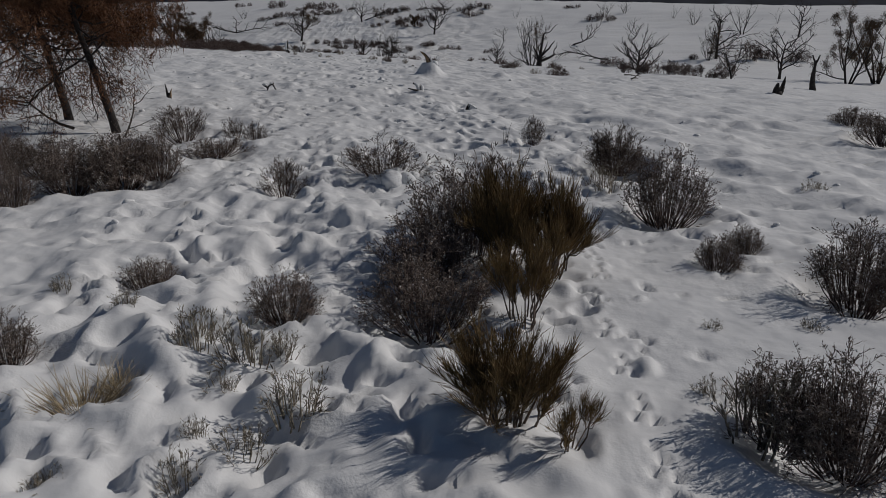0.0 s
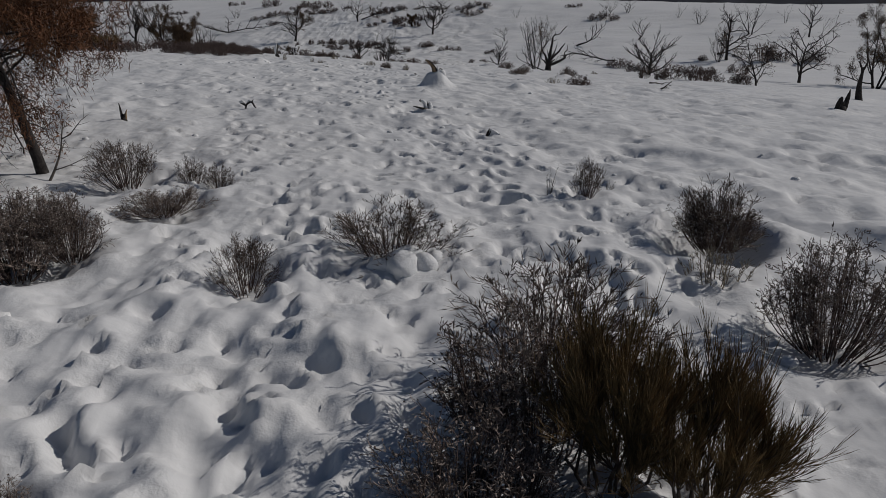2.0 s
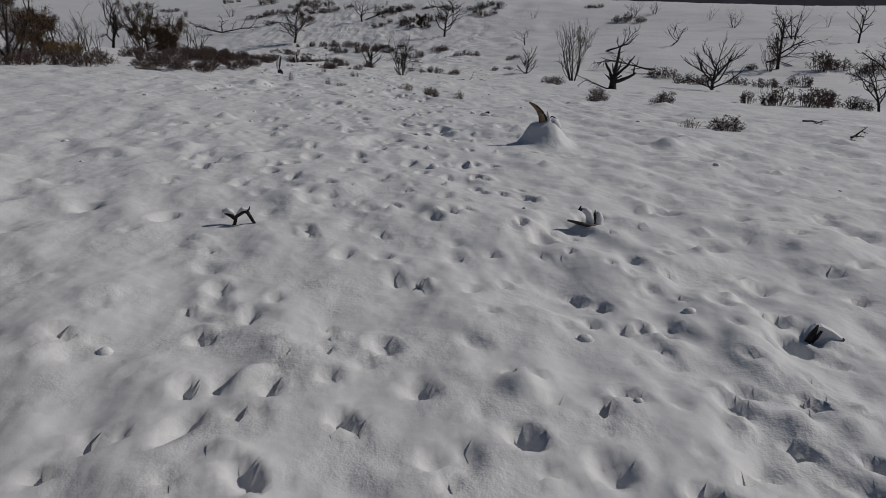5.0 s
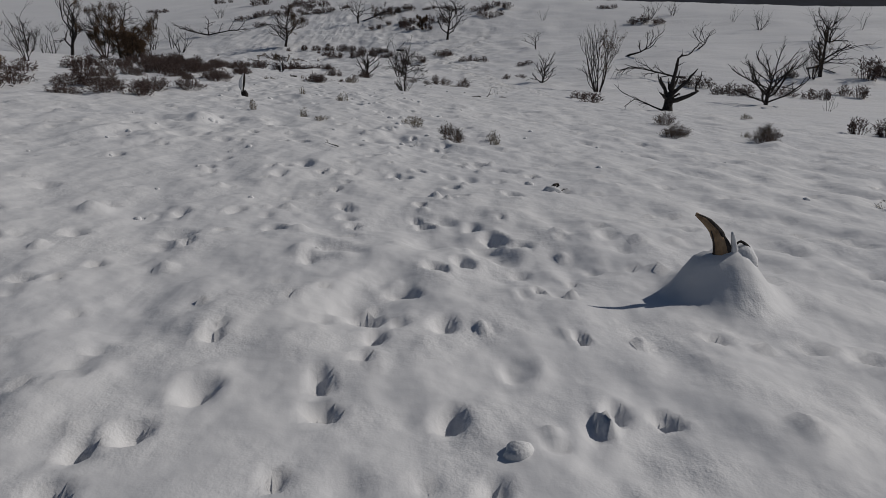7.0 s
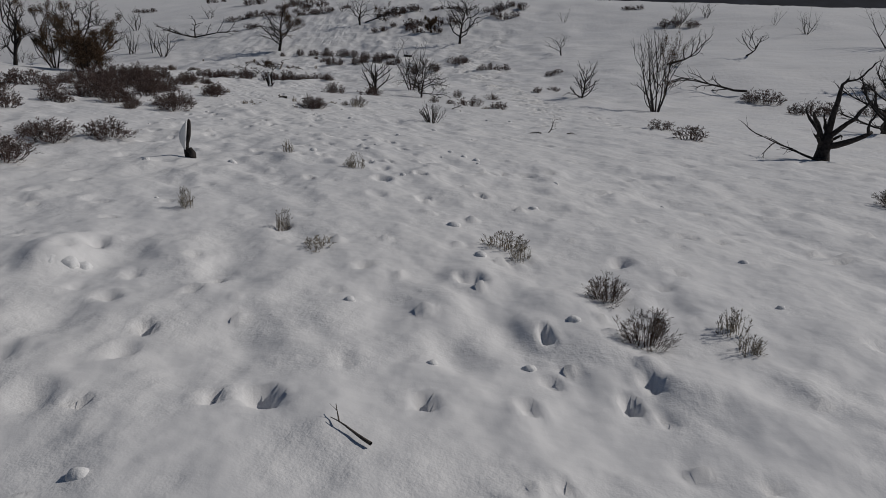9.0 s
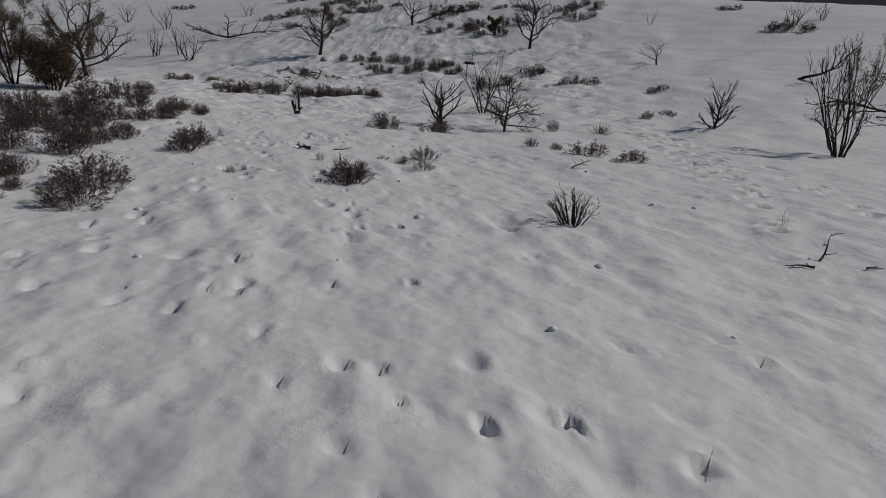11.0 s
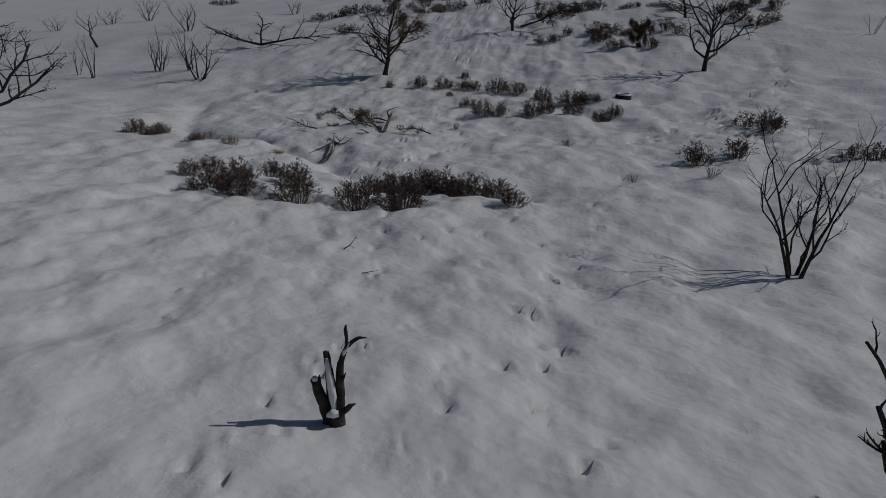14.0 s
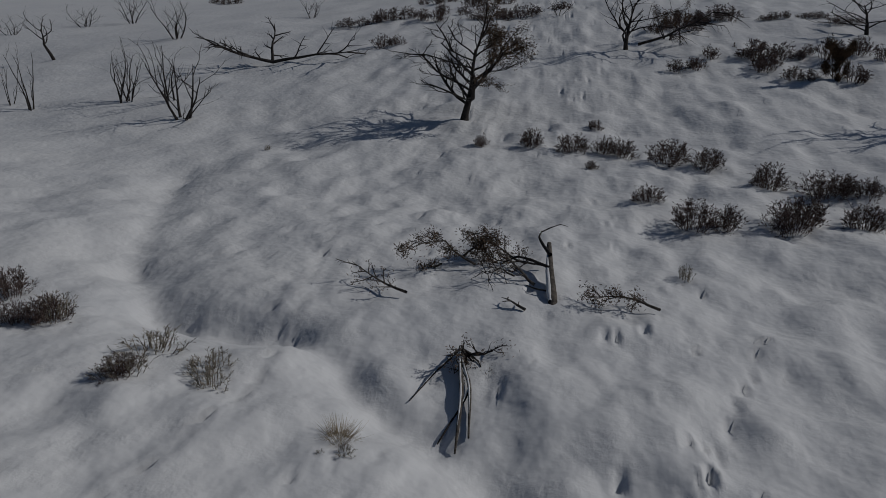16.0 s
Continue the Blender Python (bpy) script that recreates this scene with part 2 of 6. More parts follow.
def relief(x, y):
    """Drifts, lumps and hollows of the snow, by stretch of the slope."""
    x, y = np.asarray(x, float), np.asarray(y, float)
    rough = np.interp(y, [0, 4, 12, 22, 34, 48, 62, 75, 110], [0.9, 1.0, 0.95, 0.85, 0.65, 0.55, 0.45, 0.3, 0.35])
    rough = rough * np.clip(1.0 - 0.85 * np.exp(-(((x - 2.3) / 1.6) ** 2) - ((y - 5) / 3.5) ** 2), 0.15, 1)
    lumpy = np.exp(-(((x + 1.5) / 2.2) ** 4) - ((y - 5.2) / 4.2) ** 4)
    v = y * 0.75
    wx, wy = x + 0.09 * swell(x, y, 0.4, 53), y + 0.09 * swell(x, y, 0.4, 57)
    patchy = np.clip(0.5 + 1.6 * swell(x, y, 5.0, 51), 0.05, 1)
    trodden = np.interp(y, [0, 11, 17, 25, 60], [1.0, 1.0, 0.75, 0.4, 0.35])
    worn = np.clip(0.5 + 2.0 * swell(x, y, 2.4, 55), 0, 1)
    z = 0.13 * swell(x, y, 6.0, 11) * (1.6 - rough)
    s, c = 0.45 * x - 0.89 * y, 0.89 * x + 0.45 * y
    z = z + 0.075 * rough * swell(s * 0.45, c, 1.3, 23) + rough * (0.065 + 0.04 * worn) * swell(s * 0.6, c, 0.52, 31)
    z = z + rough * (0.028 + 0.035 * worn) * swell(x, v, 0.33, 37) + 0.012 * (0.3 + rough) * swell(x, v, 0.17, 39)
    z = z + 0.020 * rough * worn * np.tanh(7 * swell(s * 0.5 + 0.1 * swell(x, y, 0.4, 65), c, 0.45, 63))
    z = z + lumpy * 0.9 * (0.065 * swell(x * 0.8 + y * 0.4, v, 0.46, 41) + 0.030 * np.tanh(4 * swell(wx * 0.9 + wy * 0.3, wy * 0.8, 0.33, 44)) + 0.07 * swell(x, v, 0.19, 42))
    z = z - pits(wx, wy, 0.34, 45, 0.5 * lumpy, 0.11, 0.05) + pits(wx, wy, 0.38, 46, 0.7 * lumpy, 0.12, 0.085, 1.9)
    crust = np.clip(swell(x, v, 0.95, 43) - 0.12, 0, 1)
    z = z + 0.08 * rough * crust * (0.5 + swell(x, v, 0.33, 47))
    z = z + pits(wx, wy, 0.40, 61, 0.85 * trodden * rough * (0.1 + 0.9 * patchy), 0.10, 0.08, 2.0)
    z = z + pits(wx, wy, 0.75, 71, 0.45 * (0.4 + 0.6 * trodden) * rough, 0.12, 0.08, 1.8) + pits(wx, wy, 0.27, 75, 1.1 * np.clip(trodden - 0.4, 0, 1) * rough * (0.25 + worn) * (0.2 + patchy), 0.075, 0.055, 1.8)
    z = z + pits(wx, wy, 1.9, 81, 0.4 * rough, 0.17, 0.06, 1.6)
    z = z - pits(wx, wy, 0.7, 85, 0.5 * rough, 0.08, 0.05, 1.8)
    d = near_line(x + 0.5 * swell(x, y, 2.2, 91), y, WASH)
    cut = np.clip(0.55 + 1.3 * swell(x, y, 2.6, 93), 0.15, 1.2)
    z = z - 0.28 * cut * np.exp(-((d / 0.40) ** 2)) - 0.28 * (0.5 + 0.5 * cut) * np.exp(-((d / 1.25) ** 2))
    late = np.clip((y - 58) / 15, 0, 1)
    z = z + late * (0.18 * swell(x, y * 0.8, 2.3, 97) + 0.12 * swell(x, y * 0.75, 0.85, 99) + 0.05 * swell(x, y, 0.42, 101))
    z = z + 0.03 * late * np.tanh(5 * swell(x, y * 0.8, 1.1, 105))
    z = z + 0.10 * np.clip((y - 88) / 8, 0, 1) * np.clip((x + 30) / 10, 0, 1) * swell(x * 0.3, y, 0.95, 103)
    return z


def height(x, y):
    return base_height(x, y) + relief(x, y)


def ground_z(x, y):
    """The height of the snow sheet, without prints and hollows."""
    rows, cols, shift, z = SHEET
    i = min(max(int(np.searchsorted(rows, y)) - 1, 0), len(rows) - 2)
    k = (y - rows[i]) / (rows[i + 1] - rows[i])
    near, far = np.interp(x - shift[i], cols, z[i]), np.interp(x - shift[i + 1], cols, z[i + 1])
    return float(near + (far - near) * k)


# ---- what grows where: x, y, width, height ----
SAGE_NEAR = [
    (-1.28, 5.25, 0.58, 0.45), (-2.75, 6.12, 0.61, 0.33), (-3.16, 4.54, 0.55, 0.41), (2.69, 8.11, 1.02, 0.93),
    (2.68, 6.43, 0.44, 0.36), (3.08, 6.80, 0.39, 0.33), (3.54, 5.52, 0.96, 0.77), (2.18, 3.19, 0.82, 0.67),
    (8.63, 14.83, 0.89, 0.46), (7.80, 12.34, 1.10, 0.57), (1.92, 3.39, 0.67, 0.50), (-15.02, 62.01, 0.64, 0.39),
    (-19.39, 66.91, 0.66, 0.29), (-21.20, 71.14, 1.06, 0.43), (-25.81, 76.22, 1.30, 0.39), (-15.54, 61.60, 0.42, 0.26),
    (-0.10, 5.20, 0.98, 0.66), (-0.18, 6.00, 1.10, 0.78), (0.20, 6.85, 1.25, 1.00),
    (2.52, 10.14, 0.94, 0.57), (-3.74, 11.51, 0.98, 0.32), (-5.15, 9.50, 1.05, 0.72), (-4.55, 9.70, 1.15, 0.80),
    (-4.10, 9.94, 0.75, 0.66), (-6.81, 10.91, 0.80, 0.59), (-5.53, 8.70, 0.70, 0.63), (-5.95, 10.37, 0.95, 0.63),
    (-4.80, 10.60, 0.90, 0.60), (-6.35, 9.70, 0.80, 0.55),
]
SAGE_BROW = [
    (-17.35, 37.28, 0.70, 0.57), (-17.99, 37.63, 0.71, 0.55), (-13.00, 38.38, 0.92, 0.38), (-11.11, 38.75, 0.93, 0.48),
    (-17.65, 38.82, 1.33, 0.65), (-12.12, 38.82, 0.98, 0.47), (-15.76, 39.25, 1.20, 0.62), (12.31, 39.39, 1.25, 0.88),
    (-17.83, 39.54, 0.94, 0.65), (13.08, 39.63, 1.13, 0.78), (-16.89, 39.73, 0.84, 0.66), (11.30, 39.79, 1.25, 0.93),
    (10.93, 39.85, 0.77, 0.62), (-16.30, 39.91, 0.84, 0.66), (-17.12, 39.93, 0.97, 0.70), (10.13, 40.02, 0.79, 0.62),
    (-13.39, 41.02, 1.34, 0.57), (-15.92, 41.03, 1.18, 0.61), (-11.69, 41.17, 1.21, 0.46), (-14.30, 41.41, 1.29, 0.49),
    (-10.72, 41.64, 1.02, 0.47), (16.17, 42.08, 0.80, 0.54), (14.76, 42.30, 0.79, 0.63), (15.86, 42.34, 1.05, 0.68),
    (-19.85, 42.75, 1.05, 0.62),
]
SAGE_SLOPE = [
    (-20.49, 42.96, 0.97, 0.75), (-20.45, 44.56, 1.00, 0.77), (-19.89, 44.78, 0.85, 0.67), (-19.45, 45.77, 0.99, 0.76),
    (-20.46, 46.25, 0.93, 0.72), (-15.53, 46.41, 1.04, 0.66), (-19.54, 46.42, 0.85, 0.67), (-16.36, 46.47, 0.93, 0.52),
    (-18.63, 46.56, 1.07, 0.57), (-13.13, 48.64, 0.50, 0.37), (-11.91, 48.88, 1.09, 0.54), (-15.34, 49.22, 0.63, 0.42),
    (-15.78, 49.30, 0.76, 0.54), (-13.31, 49.47, 0.53, 0.26), (3.95, 49.55, 1.01, 0.57), (-14.21, 50.15, 1.10, 0.74),
    (-12.34, 50.17, 1.34, 0.61), (-13.90, 50.54, 0.80, 0.44), (-15.71, 51.01, 0.91, 0.62), (-15.21, 51.16, 1.05, 0.76),
    (-18.86, 51.88, 1.07, 0.64), (-19.42, 51.94, 1.07, 0.64), (-14.14, 52.50, 1.10, 0.71), (-15.34, 52.54, 0.92, 0.63),
    (-17.49, 52.74, 0.96, 0.57),
]
SAGE_DIP = [
    (4.14, 53.08, 1.06, 0.45), (-16.58, 53.56, 1.14, 0.73), (-14.57, 53.83, 0.97, 0.75), (-14.34, 53.94, 0.78, 0.63),
    (-12.30, 53.94, 0.96, 0.55), (-19.67, 54.63, 1.13, 0.66), (-19.02, 54.67, 1.13, 0.66), (-16.47, 54.73, 0.65, 0.54),
    (-15.84, 54.97, 0.67, 0.55), (-14.22, 54.99, 0.93, 0.38), (-16.71, 55.64, 1.22, 0.79), (-18.34, 55.73, 1.07, 0.58),
    (21.67, 55.75, 0.98, 0.64), (22.24, 55.76, 0.75, 0.55), (-17.15, 55.87, 1.13, 0.62), (-16.04, 56.35, 0.94, 0.73),
    (-14.90, 56.37, 0.68, 0.29), (-15.48, 56.41, 0.82, 0.65), (-16.95, 57.87, 1.31, 0.79), (-18.36, 58.03, 1.08, 0.75),
    (-19.24, 58.25, 0.77, 0.62), (-16.00, 58.26, 0.93, 0.53), (-15.36, 58.46, 1.04, 0.39), (-18.16, 58.52, 0.94, 0.46),
    (-15.01, 59.42, 1.08, 0.53),
]
SAGE_WASH = [
    (-1.14, 59.56, 0.95, 0.39), (-18.45, 59.88, 0.46, 0.34), (-17.43, 59.92, 1.12, 0.68), (-2.44, 60.03, 1.25, 0.51),
    (-15.38, 60.81, 1.24, 0.59), (-14.66, 61.08, 0.53, 0.24), (-16.70, 61.14, 1.06, 0.64), (-8.99, 62.83, 1.15, 0.63),
    (-7.17, 62.97, 1.27, 0.60), (-20.31, 64.79, 1.34, 0.78), (-19.16, 64.80, 1.21, 0.91), (23.48, 66.48, 1.17, 0.89),
    (22.65, 66.63, 1.26, 0.82), (21.29, 67.41, 1.65, 0.89), (17.68, 67.74, 1.41, 1.04), (18.85, 68.13, 1.41, 0.87),
    (16.93, 68.17, 1.08, 0.82), (27.31, 68.71, 1.41, 1.05), (-20.39, 69.48, 1.00, 0.49), (26.64, 69.65, 1.17, 0.88),
    (17.40, 72.65, 1.93, 1.13), (16.32, 72.96, 1.24, 0.93), (2.92, 75.32, 0.82, 0.46), (4.13, 76.29, 0.95, 0.36),
    (-14.30, 76.97, 0.76, 0.51),
]
SAGE_BANK = [
    (32.72, 77.13, 2.89, 2.04), (36.94, 77.22, 1.39, 1.03), 
    (38.45, 77.75, 1.87, 1.35), (26.82, 77.77, 0.93, 0.72), (26.59, 77.77, 0.86, 0.68),
    (35.32, 78.12, 1.72, 1.24), (-11.41, 78.17, 0.86, 0.59), (34.49, 78.24, 1.67, 1.00), 
    
    
    (4.96, 83.38, 0.80, 0.47), (-22.77, 83.95, 0.65, 0.32),
    (5.66, 83.96, 1.05, 0.42),
]
SAGE_FOLD = [
    (-20.65, 79.10, 0.72, 0.52), (-20.40, 80.00, 0.74, 0.54), (-19.27, 79.30, 1.05, 0.74), (-18.53, 79.87, 0.80, 0.60),
    (-19.60, 78.15, 1.05, 0.66), (-19.10, 77.95, 0.70, 0.52), (-18.45, 77.50, 1.30, 0.72), (-17.35, 78.70, 1.05, 0.74),
    (-16.85, 77.25, 1.25, 0.78), (-15.40, 78.95, 0.88, 0.64), (-15.35, 77.30, 1.20, 0.82), (-15.00, 81.20, 1.10, 0.68),
    (-15.42, 81.00, 0.80, 0.52), (-14.30, 81.10, 1.10, 0.84), (-13.65, 81.00, 1.40, 0.95), (-14.20, 77.75, 1.50, 0.95),
    (-12.70, 79.95, 1.28, 0.88), (-11.90, 79.60, 1.02, 0.78), (-13.30, 80.40, 1.00, 0.74),
]
SAGE_BEYOND = [
    (-5.44, 84.70, 1.17, 0.88), (-3.99, 85.43, 1.36, 0.77), (-25.49, 85.46, 0.65, 0.42), (-24.93, 85.51, 0.78, 0.53),
    (0.56, 85.54, 0.91, 0.71), (-0.16, 85.59, 0.87, 0.68), (1.19, 86.02, 0.71, 0.55), (1.84, 86.32, 0.91, 0.65),
    (-26.48, 86.61, 0.94, 0.69), (-1.81, 89.36, 1.09, 0.69), (-1.23, 90.13, 0.90, 0.70), (-1.56, 90.34, 1.13, 0.86),
    (-2.28, 90.78, 1.07, 0.81), (-7.91, 93.21, 1.01, 0.64), (-7.28, 93.52, 0.88, 0.69), (-13.31, 93.60, 1.22, 0.92),
    (-12.51, 93.65, 0.88, 0.69), (-10.97, 93.75, 1.23, 0.93), (-9.05, 94.16, 1.21, 0.83), (-10.37, 94.40, 1.15, 0.87),
    (-14.18, 95.47, 1.00, 0.55), (-8.05, 96.72, 1.05, 0.56), (-9.12, 96.82, 1.51, 0.90), (-8.59, 96.84, 0.84, 0.66),
    (-10.49, 97.28, 1.21, 0.91),
]
SAGE_FAR = [
    (-15.47, 99.02, 0.53, 0.36), (-11.85, 99.20, 1.08, 0.82), (-12.98, 99.83, 1.44, 0.92), (-14.36, 100.51, 1.00, 0.77),
    (-15.99, 100.86, 1.17, 0.77), (-14.97, 100.92, 0.93, 0.72), (-17.45, 101.53, 0.96, 0.74), (-19.25, 101.54, 0.64, 0.53),
    (-15.08, 103.81, 0.63, 0.43), (24.48, 108.40, 2.13, 0.94), (21.48, 108.64, 1.49, 1.10), (22.89, 109.08, 1.91, 1.26),
    (-3.50, 110.13, 1.34, 0.83), (-5.33, 110.32, 0.96, 0.61), (-5.89, 110.75, 1.04, 0.74), (-6.82, 112.26, 1.26, 0.71),
    (-10.75, 112.81, 0.99, 0.67), (-1.25, 113.03, 1.20, 0.89), (-9.72, 113.10, 1.30, 0.67), (-6.15, 113.22, 1.03, 0.69),
    (-6.56, 113.38, 1.17, 0.88), (-3.27, 114.17, 1.58, 1.16), (-1.90, 114.35, 1.30, 0.97), (-5.31, 114.72, 1.35, 1.00),
    (-4.49, 114.85, 1.01, 0.53),
]
SAGE_EDGE = [
    (-6.53, 114.86, 2.09, 1.09), (-6.95, 114.87, 0.77, 0.57), (-8.75, 115.01, 1.17, 0.70), (-3.89, 115.29, 1.01, 0.64),
    (4.41, 115.33, 1.80, 0.97), (-5.86, 116.21, 0.66, 0.52), (5.84, 116.52, 1.27, 0.88), (3.57, 116.58, 1.45, 0.96),
    (20.34, 118.54, 1.29, 0.65), (19.74, 118.89, 1.19, 0.52), (21.55, 118.95, 1.08, 0.60), (4.26, 118.96, 1.05, 0.68),
    (2.57, 119.15, 1.08, 0.82), (3.35, 119.25, 0.94, 0.73), (-26.07, 120.44, 1.00, 0.64), (4.62, 120.61, 1.87, 0.96),
    (-26.99, 120.69, 1.39, 0.88), (7.25, 120.80, 1.79, 0.93), (-8.70, 121.01, 1.63, 0.61), (-10.70, 121.43, 1.40, 0.53),
    (-9.79, 121.47, 1.24, 0.55), (-0.52, 121.51, 1.51, 0.57), (0.60, 121.79, 1.02, 0.47), (6.00, 121.83, 1.92, 0.79),
    (-8.86, 122.54, 1.54, 0.89),
]
SAGE_RIM = [
    (-9.74, 122.63, 1.01, 0.78), (-7.81, 122.66, 1.17, 0.88), (-3.58, 123.07, 1.00, 0.58), (-4.08, 123.10, 1.02, 0.41),
    (-2.88, 123.33, 0.87, 0.49), (-7.77, 123.37, 1.13, 0.82), (-1.51, 123.46, 1.25, 0.47), (-6.08, 123.55, 1.33, 0.99),
    (-6.76, 123.62, 1.56, 1.07), (-0.80, 123.76, 1.14, 0.43), (-9.13, 124.08, 1.17, 0.88), (-7.85, 124.15, 1.13, 0.78),
    (-20.06, 128.48, 1.36, 0.96), (-22.20, 129.09, 1.36, 0.60), (-21.42, 129.10, 1.15, 0.61), (-18.99, 129.11, 1.61, 1.05),
    (-24.78, 129.26, 1.27, 0.95), (-20.11, 129.41, 1.51, 0.80), (-31.72, 129.50, 1.55, 0.83), (-18.11, 129.58, 1.75, 0.90),
    (-25.94, 129.61, 1.48, 0.90), (-30.41, 129.70, 1.37, 0.71), (-29.49, 130.06, 1.30, 0.77), (-28.34, 130.27, 1.45, 1.07),
]
SAGE_SKYLINE = [
    (-29.32, 130.68, 1.46, 1.08), (-27.24, 131.01, 1.73, 0.92), (-15.81, 131.32, 1.29, 0.61), (-16.38, 131.95, 1.07, 0.54),
    (-24.90, 132.08, 1.60, 1.01), (-21.86, 132.47, 1.38, 1.02), (-23.25, 132.64, 1.37, 0.85), (-20.72, 139.20, 2.18, 1.37),
    (-23.27, 139.33, 1.93, 1.27), (-22.51, 139.78, 1.40, 1.03), (-27.31, 146.56, 1.93, 0.73), (-26.44, 148.02, 2.19, 0.82),
    (-28.94, 148.07, 1.35, 0.80), (-27.06, 155.16, 1.72, 1.25), (-28.06, 156.65, 1.80, 1.28), (-25.22, 156.90, 1.93, 1.01),
    (-36.35, 168.60, 2.46, 1.75), (-38.57, 169.24, 2.78, 1.96), (-58.49, 169.24, 1.63, 0.94), (-60.34, 170.02, 1.70, 0.79),
    (-57.47, 170.12, 1.94, 0.91), (-52.05, 193.74, 1.35, 1.00), (-53.27, 193.74, 1.83, 1.33), (-50.57, 195.03, 1.36, 1.01),
]
TWIGGY_NEAR = [
    (0.45, 7.60, 1.50, 0.86), (-2.20, 9.38, 0.74, 0.56), (-0.85, 9.94, 1.35, 0.62), (-4.80, 12.96, 1.10, 0.65),
    (-3.81, 12.82, 0.43, 0.40), (-3.35, 12.51, 0.45, 0.37), (2.52, 10.19, 1.04, 0.68),
    (-7.30, 11.60, 0.70, 0.50), (1.52, 11.88, 0.46, 0.52),
]
TWIGGY_SLOPE = [
    (3.90, 39.18, 0.79, 0.44), (5.38, 35.99, 0.70, 0.57), (4.47, 28.14, 0.91, 0.47), (-2.59, 33.49, 0.45, 0.32),
    (-2.50, 32.58, 0.54, 0.36), (3.16, 36.20, 0.74, 0.35), (5.71, 36.58, 0.76, 0.51), (-12.49, 40.24, 0.79, 0.46),
    (-12.18, 41.62, 0.68, 0.31), (-13.01, 48.33, 0.44, 0.23), (3.42, 36.64, 0.79, 0.34), (-12.58, 55.11, 1.03, 0.53),
    (-7.15, 56.46, 0.70, 0.39), (-7.60, 55.61, 0.39, 0.24), (-4.09, 61.12, 0.50, 0.37), (-3.32, 60.82, 0.47, 0.27),
    (-2.73, 67.32, 0.62, 0.51), (-8.35, 52.19, 0.95, 0.50), (-8.52, 52.66, 0.50, 0.50), (-8.20, 52.49, 0.60, 0.42),
]
PALE_NEAR = [
    (-1.77, 4.57, 0.35, 0.28), (-1.39, 4.36, 0.36, 0.31), (-1.45, 4.05, 0.22, 0.11), (-0.88, 3.74, 0.40, 0.26),
    (-1.44, 3.48, 0.14, 0.14), (-1.13, 3.37, 0.26, 0.18), (-1.40, 3.13, 0.21, 0.20), (-3.37, 5.78, 0.18, 0.15),
    (-2.51, 5.07, 0.22, 0.11), (-1.13, 4.50, 0.24, 0.15), (2.22, 9.23, 0.40, 0.34), (1.83, 3.42, 0.48, 0.39),
    (1.70, 3.82, 0.21, 0.14), (2.08, 4.91, 0.14, 0.08), (2.81, 4.83, 0.15, 0.10), (4.78, 8.80, 0.28, 0.16),
    (-2.07, 3.05, 0.21, 0.14),
]
PALE_SLOPE = [
    (3.57, 27.94, 0.42, 0.27), (8.42, 44.02, 0.46, 0.24), (-1.70, 32.78, 0.26, 0.29), (5.38, 37.08, 0.27, 0.20),
    (-3.39, 35.03, 0.49, 0.26), (-7.31, 36.07, 0.23, 0.33), (-6.82, 40.13, 0.24, 0.29), (-5.49, 39.25, 0.41, 0.29),
    (-5.99, 35.48, 0.20, 0.36), (-5.44, 34.65, 0.41, 0.14), (-3.28, 34.64, 0.24, 0.28), (-7.04, 54.63, 0.61, 0.30),
    (-1.71, 32.46, 0.26, 0.22), (-10.67, 52.14, 0.25, 0.18), (-10.48, 52.41, 0.18, 0.16), (-10.26, 51.97, 0.17, 0.10),
    (-8.12, 55.78, 0.33, 0.13), (-8.39, 54.49, 0.22, 0.14), (-9.37, 54.33, 0.21, 0.24), (-1.82, 59.03, 0.39, 0.20),
]
PALE_WASH = [
    (-14.39, 58.68, 0.27, 0.13), (-12.52, 56.82, 0.22, 0.25), (-13.05, 56.90, 0.18, 0.24), (-10.17, 52.38, 0.12, 0.08),
    (-22.71, 83.97, 0.65, 0.34), (-21.54, 84.13, 0.61, 0.31), (-19.35, 82.94, 0.26, 0.15), (-9.57, 87.59, 0.59, 0.38),
    (-10.40, 73.18, 0.20, 0.13), (-14.14, 90.08, 0.42, 0.38), (-22.81, 84.88, 0.94, 0.32), (-21.78, 84.55, 0.74, 0.31),
    (-19.63, 82.87, 0.13, 0.08), (-24.90, 85.61, 0.75, 0.52), (-26.99, 100.66, 0.29, 0.27),
]
STRAW_TUFTS = [
    (-2.28, 3.84, 0.43, 0.26), (-2.14, 4.11, 0.30, 0.19), (-19.53, 83.33, 0.36, 0.29),
]
SPRIGS = [
    (1.06, 12.01, 0.14, 0.41), (1.88, 12.21, 0.16, 0.16), (-5.46, 82.55, 0.61, 0.61),
    (-7.85, 81.86, 0.31, 0.42),
]
SPIKY = [
    (-0.78, 67.67, 0.97, 0.64), (-15.78, 62.43, 0.87, 0.56),
]
BROOMS = [
    (1.00, 6.20, 0.80, 0.98, 22, 42),
    (0.56, 6.40, 0.84, 1.08, 22, 42),
    (0.66, 5.05, 0.62, 0.80, 13, 38),
    (0.40, 3.62, 0.86, 0.76, 20, 36),
    (0.68, 3.30, 0.42, 0.42, 8, 24),
    (-18.93, 44.18, 1.57, 0.98, 20, 20),
]
HOLLOWS = [r for r in SAGE_NEAR + TWIGGY_NEAR if r[1] < 13 and r[2] < 1.2]
HOLLOWS += [(x, y, w * 0.85, h) for x, y, w, h in SAGE_WASH + SAGE_FOLD if abs(x + 16.5) < 6 and 76 < y < 82 or abs(x + 8) < 2 and y < 64]
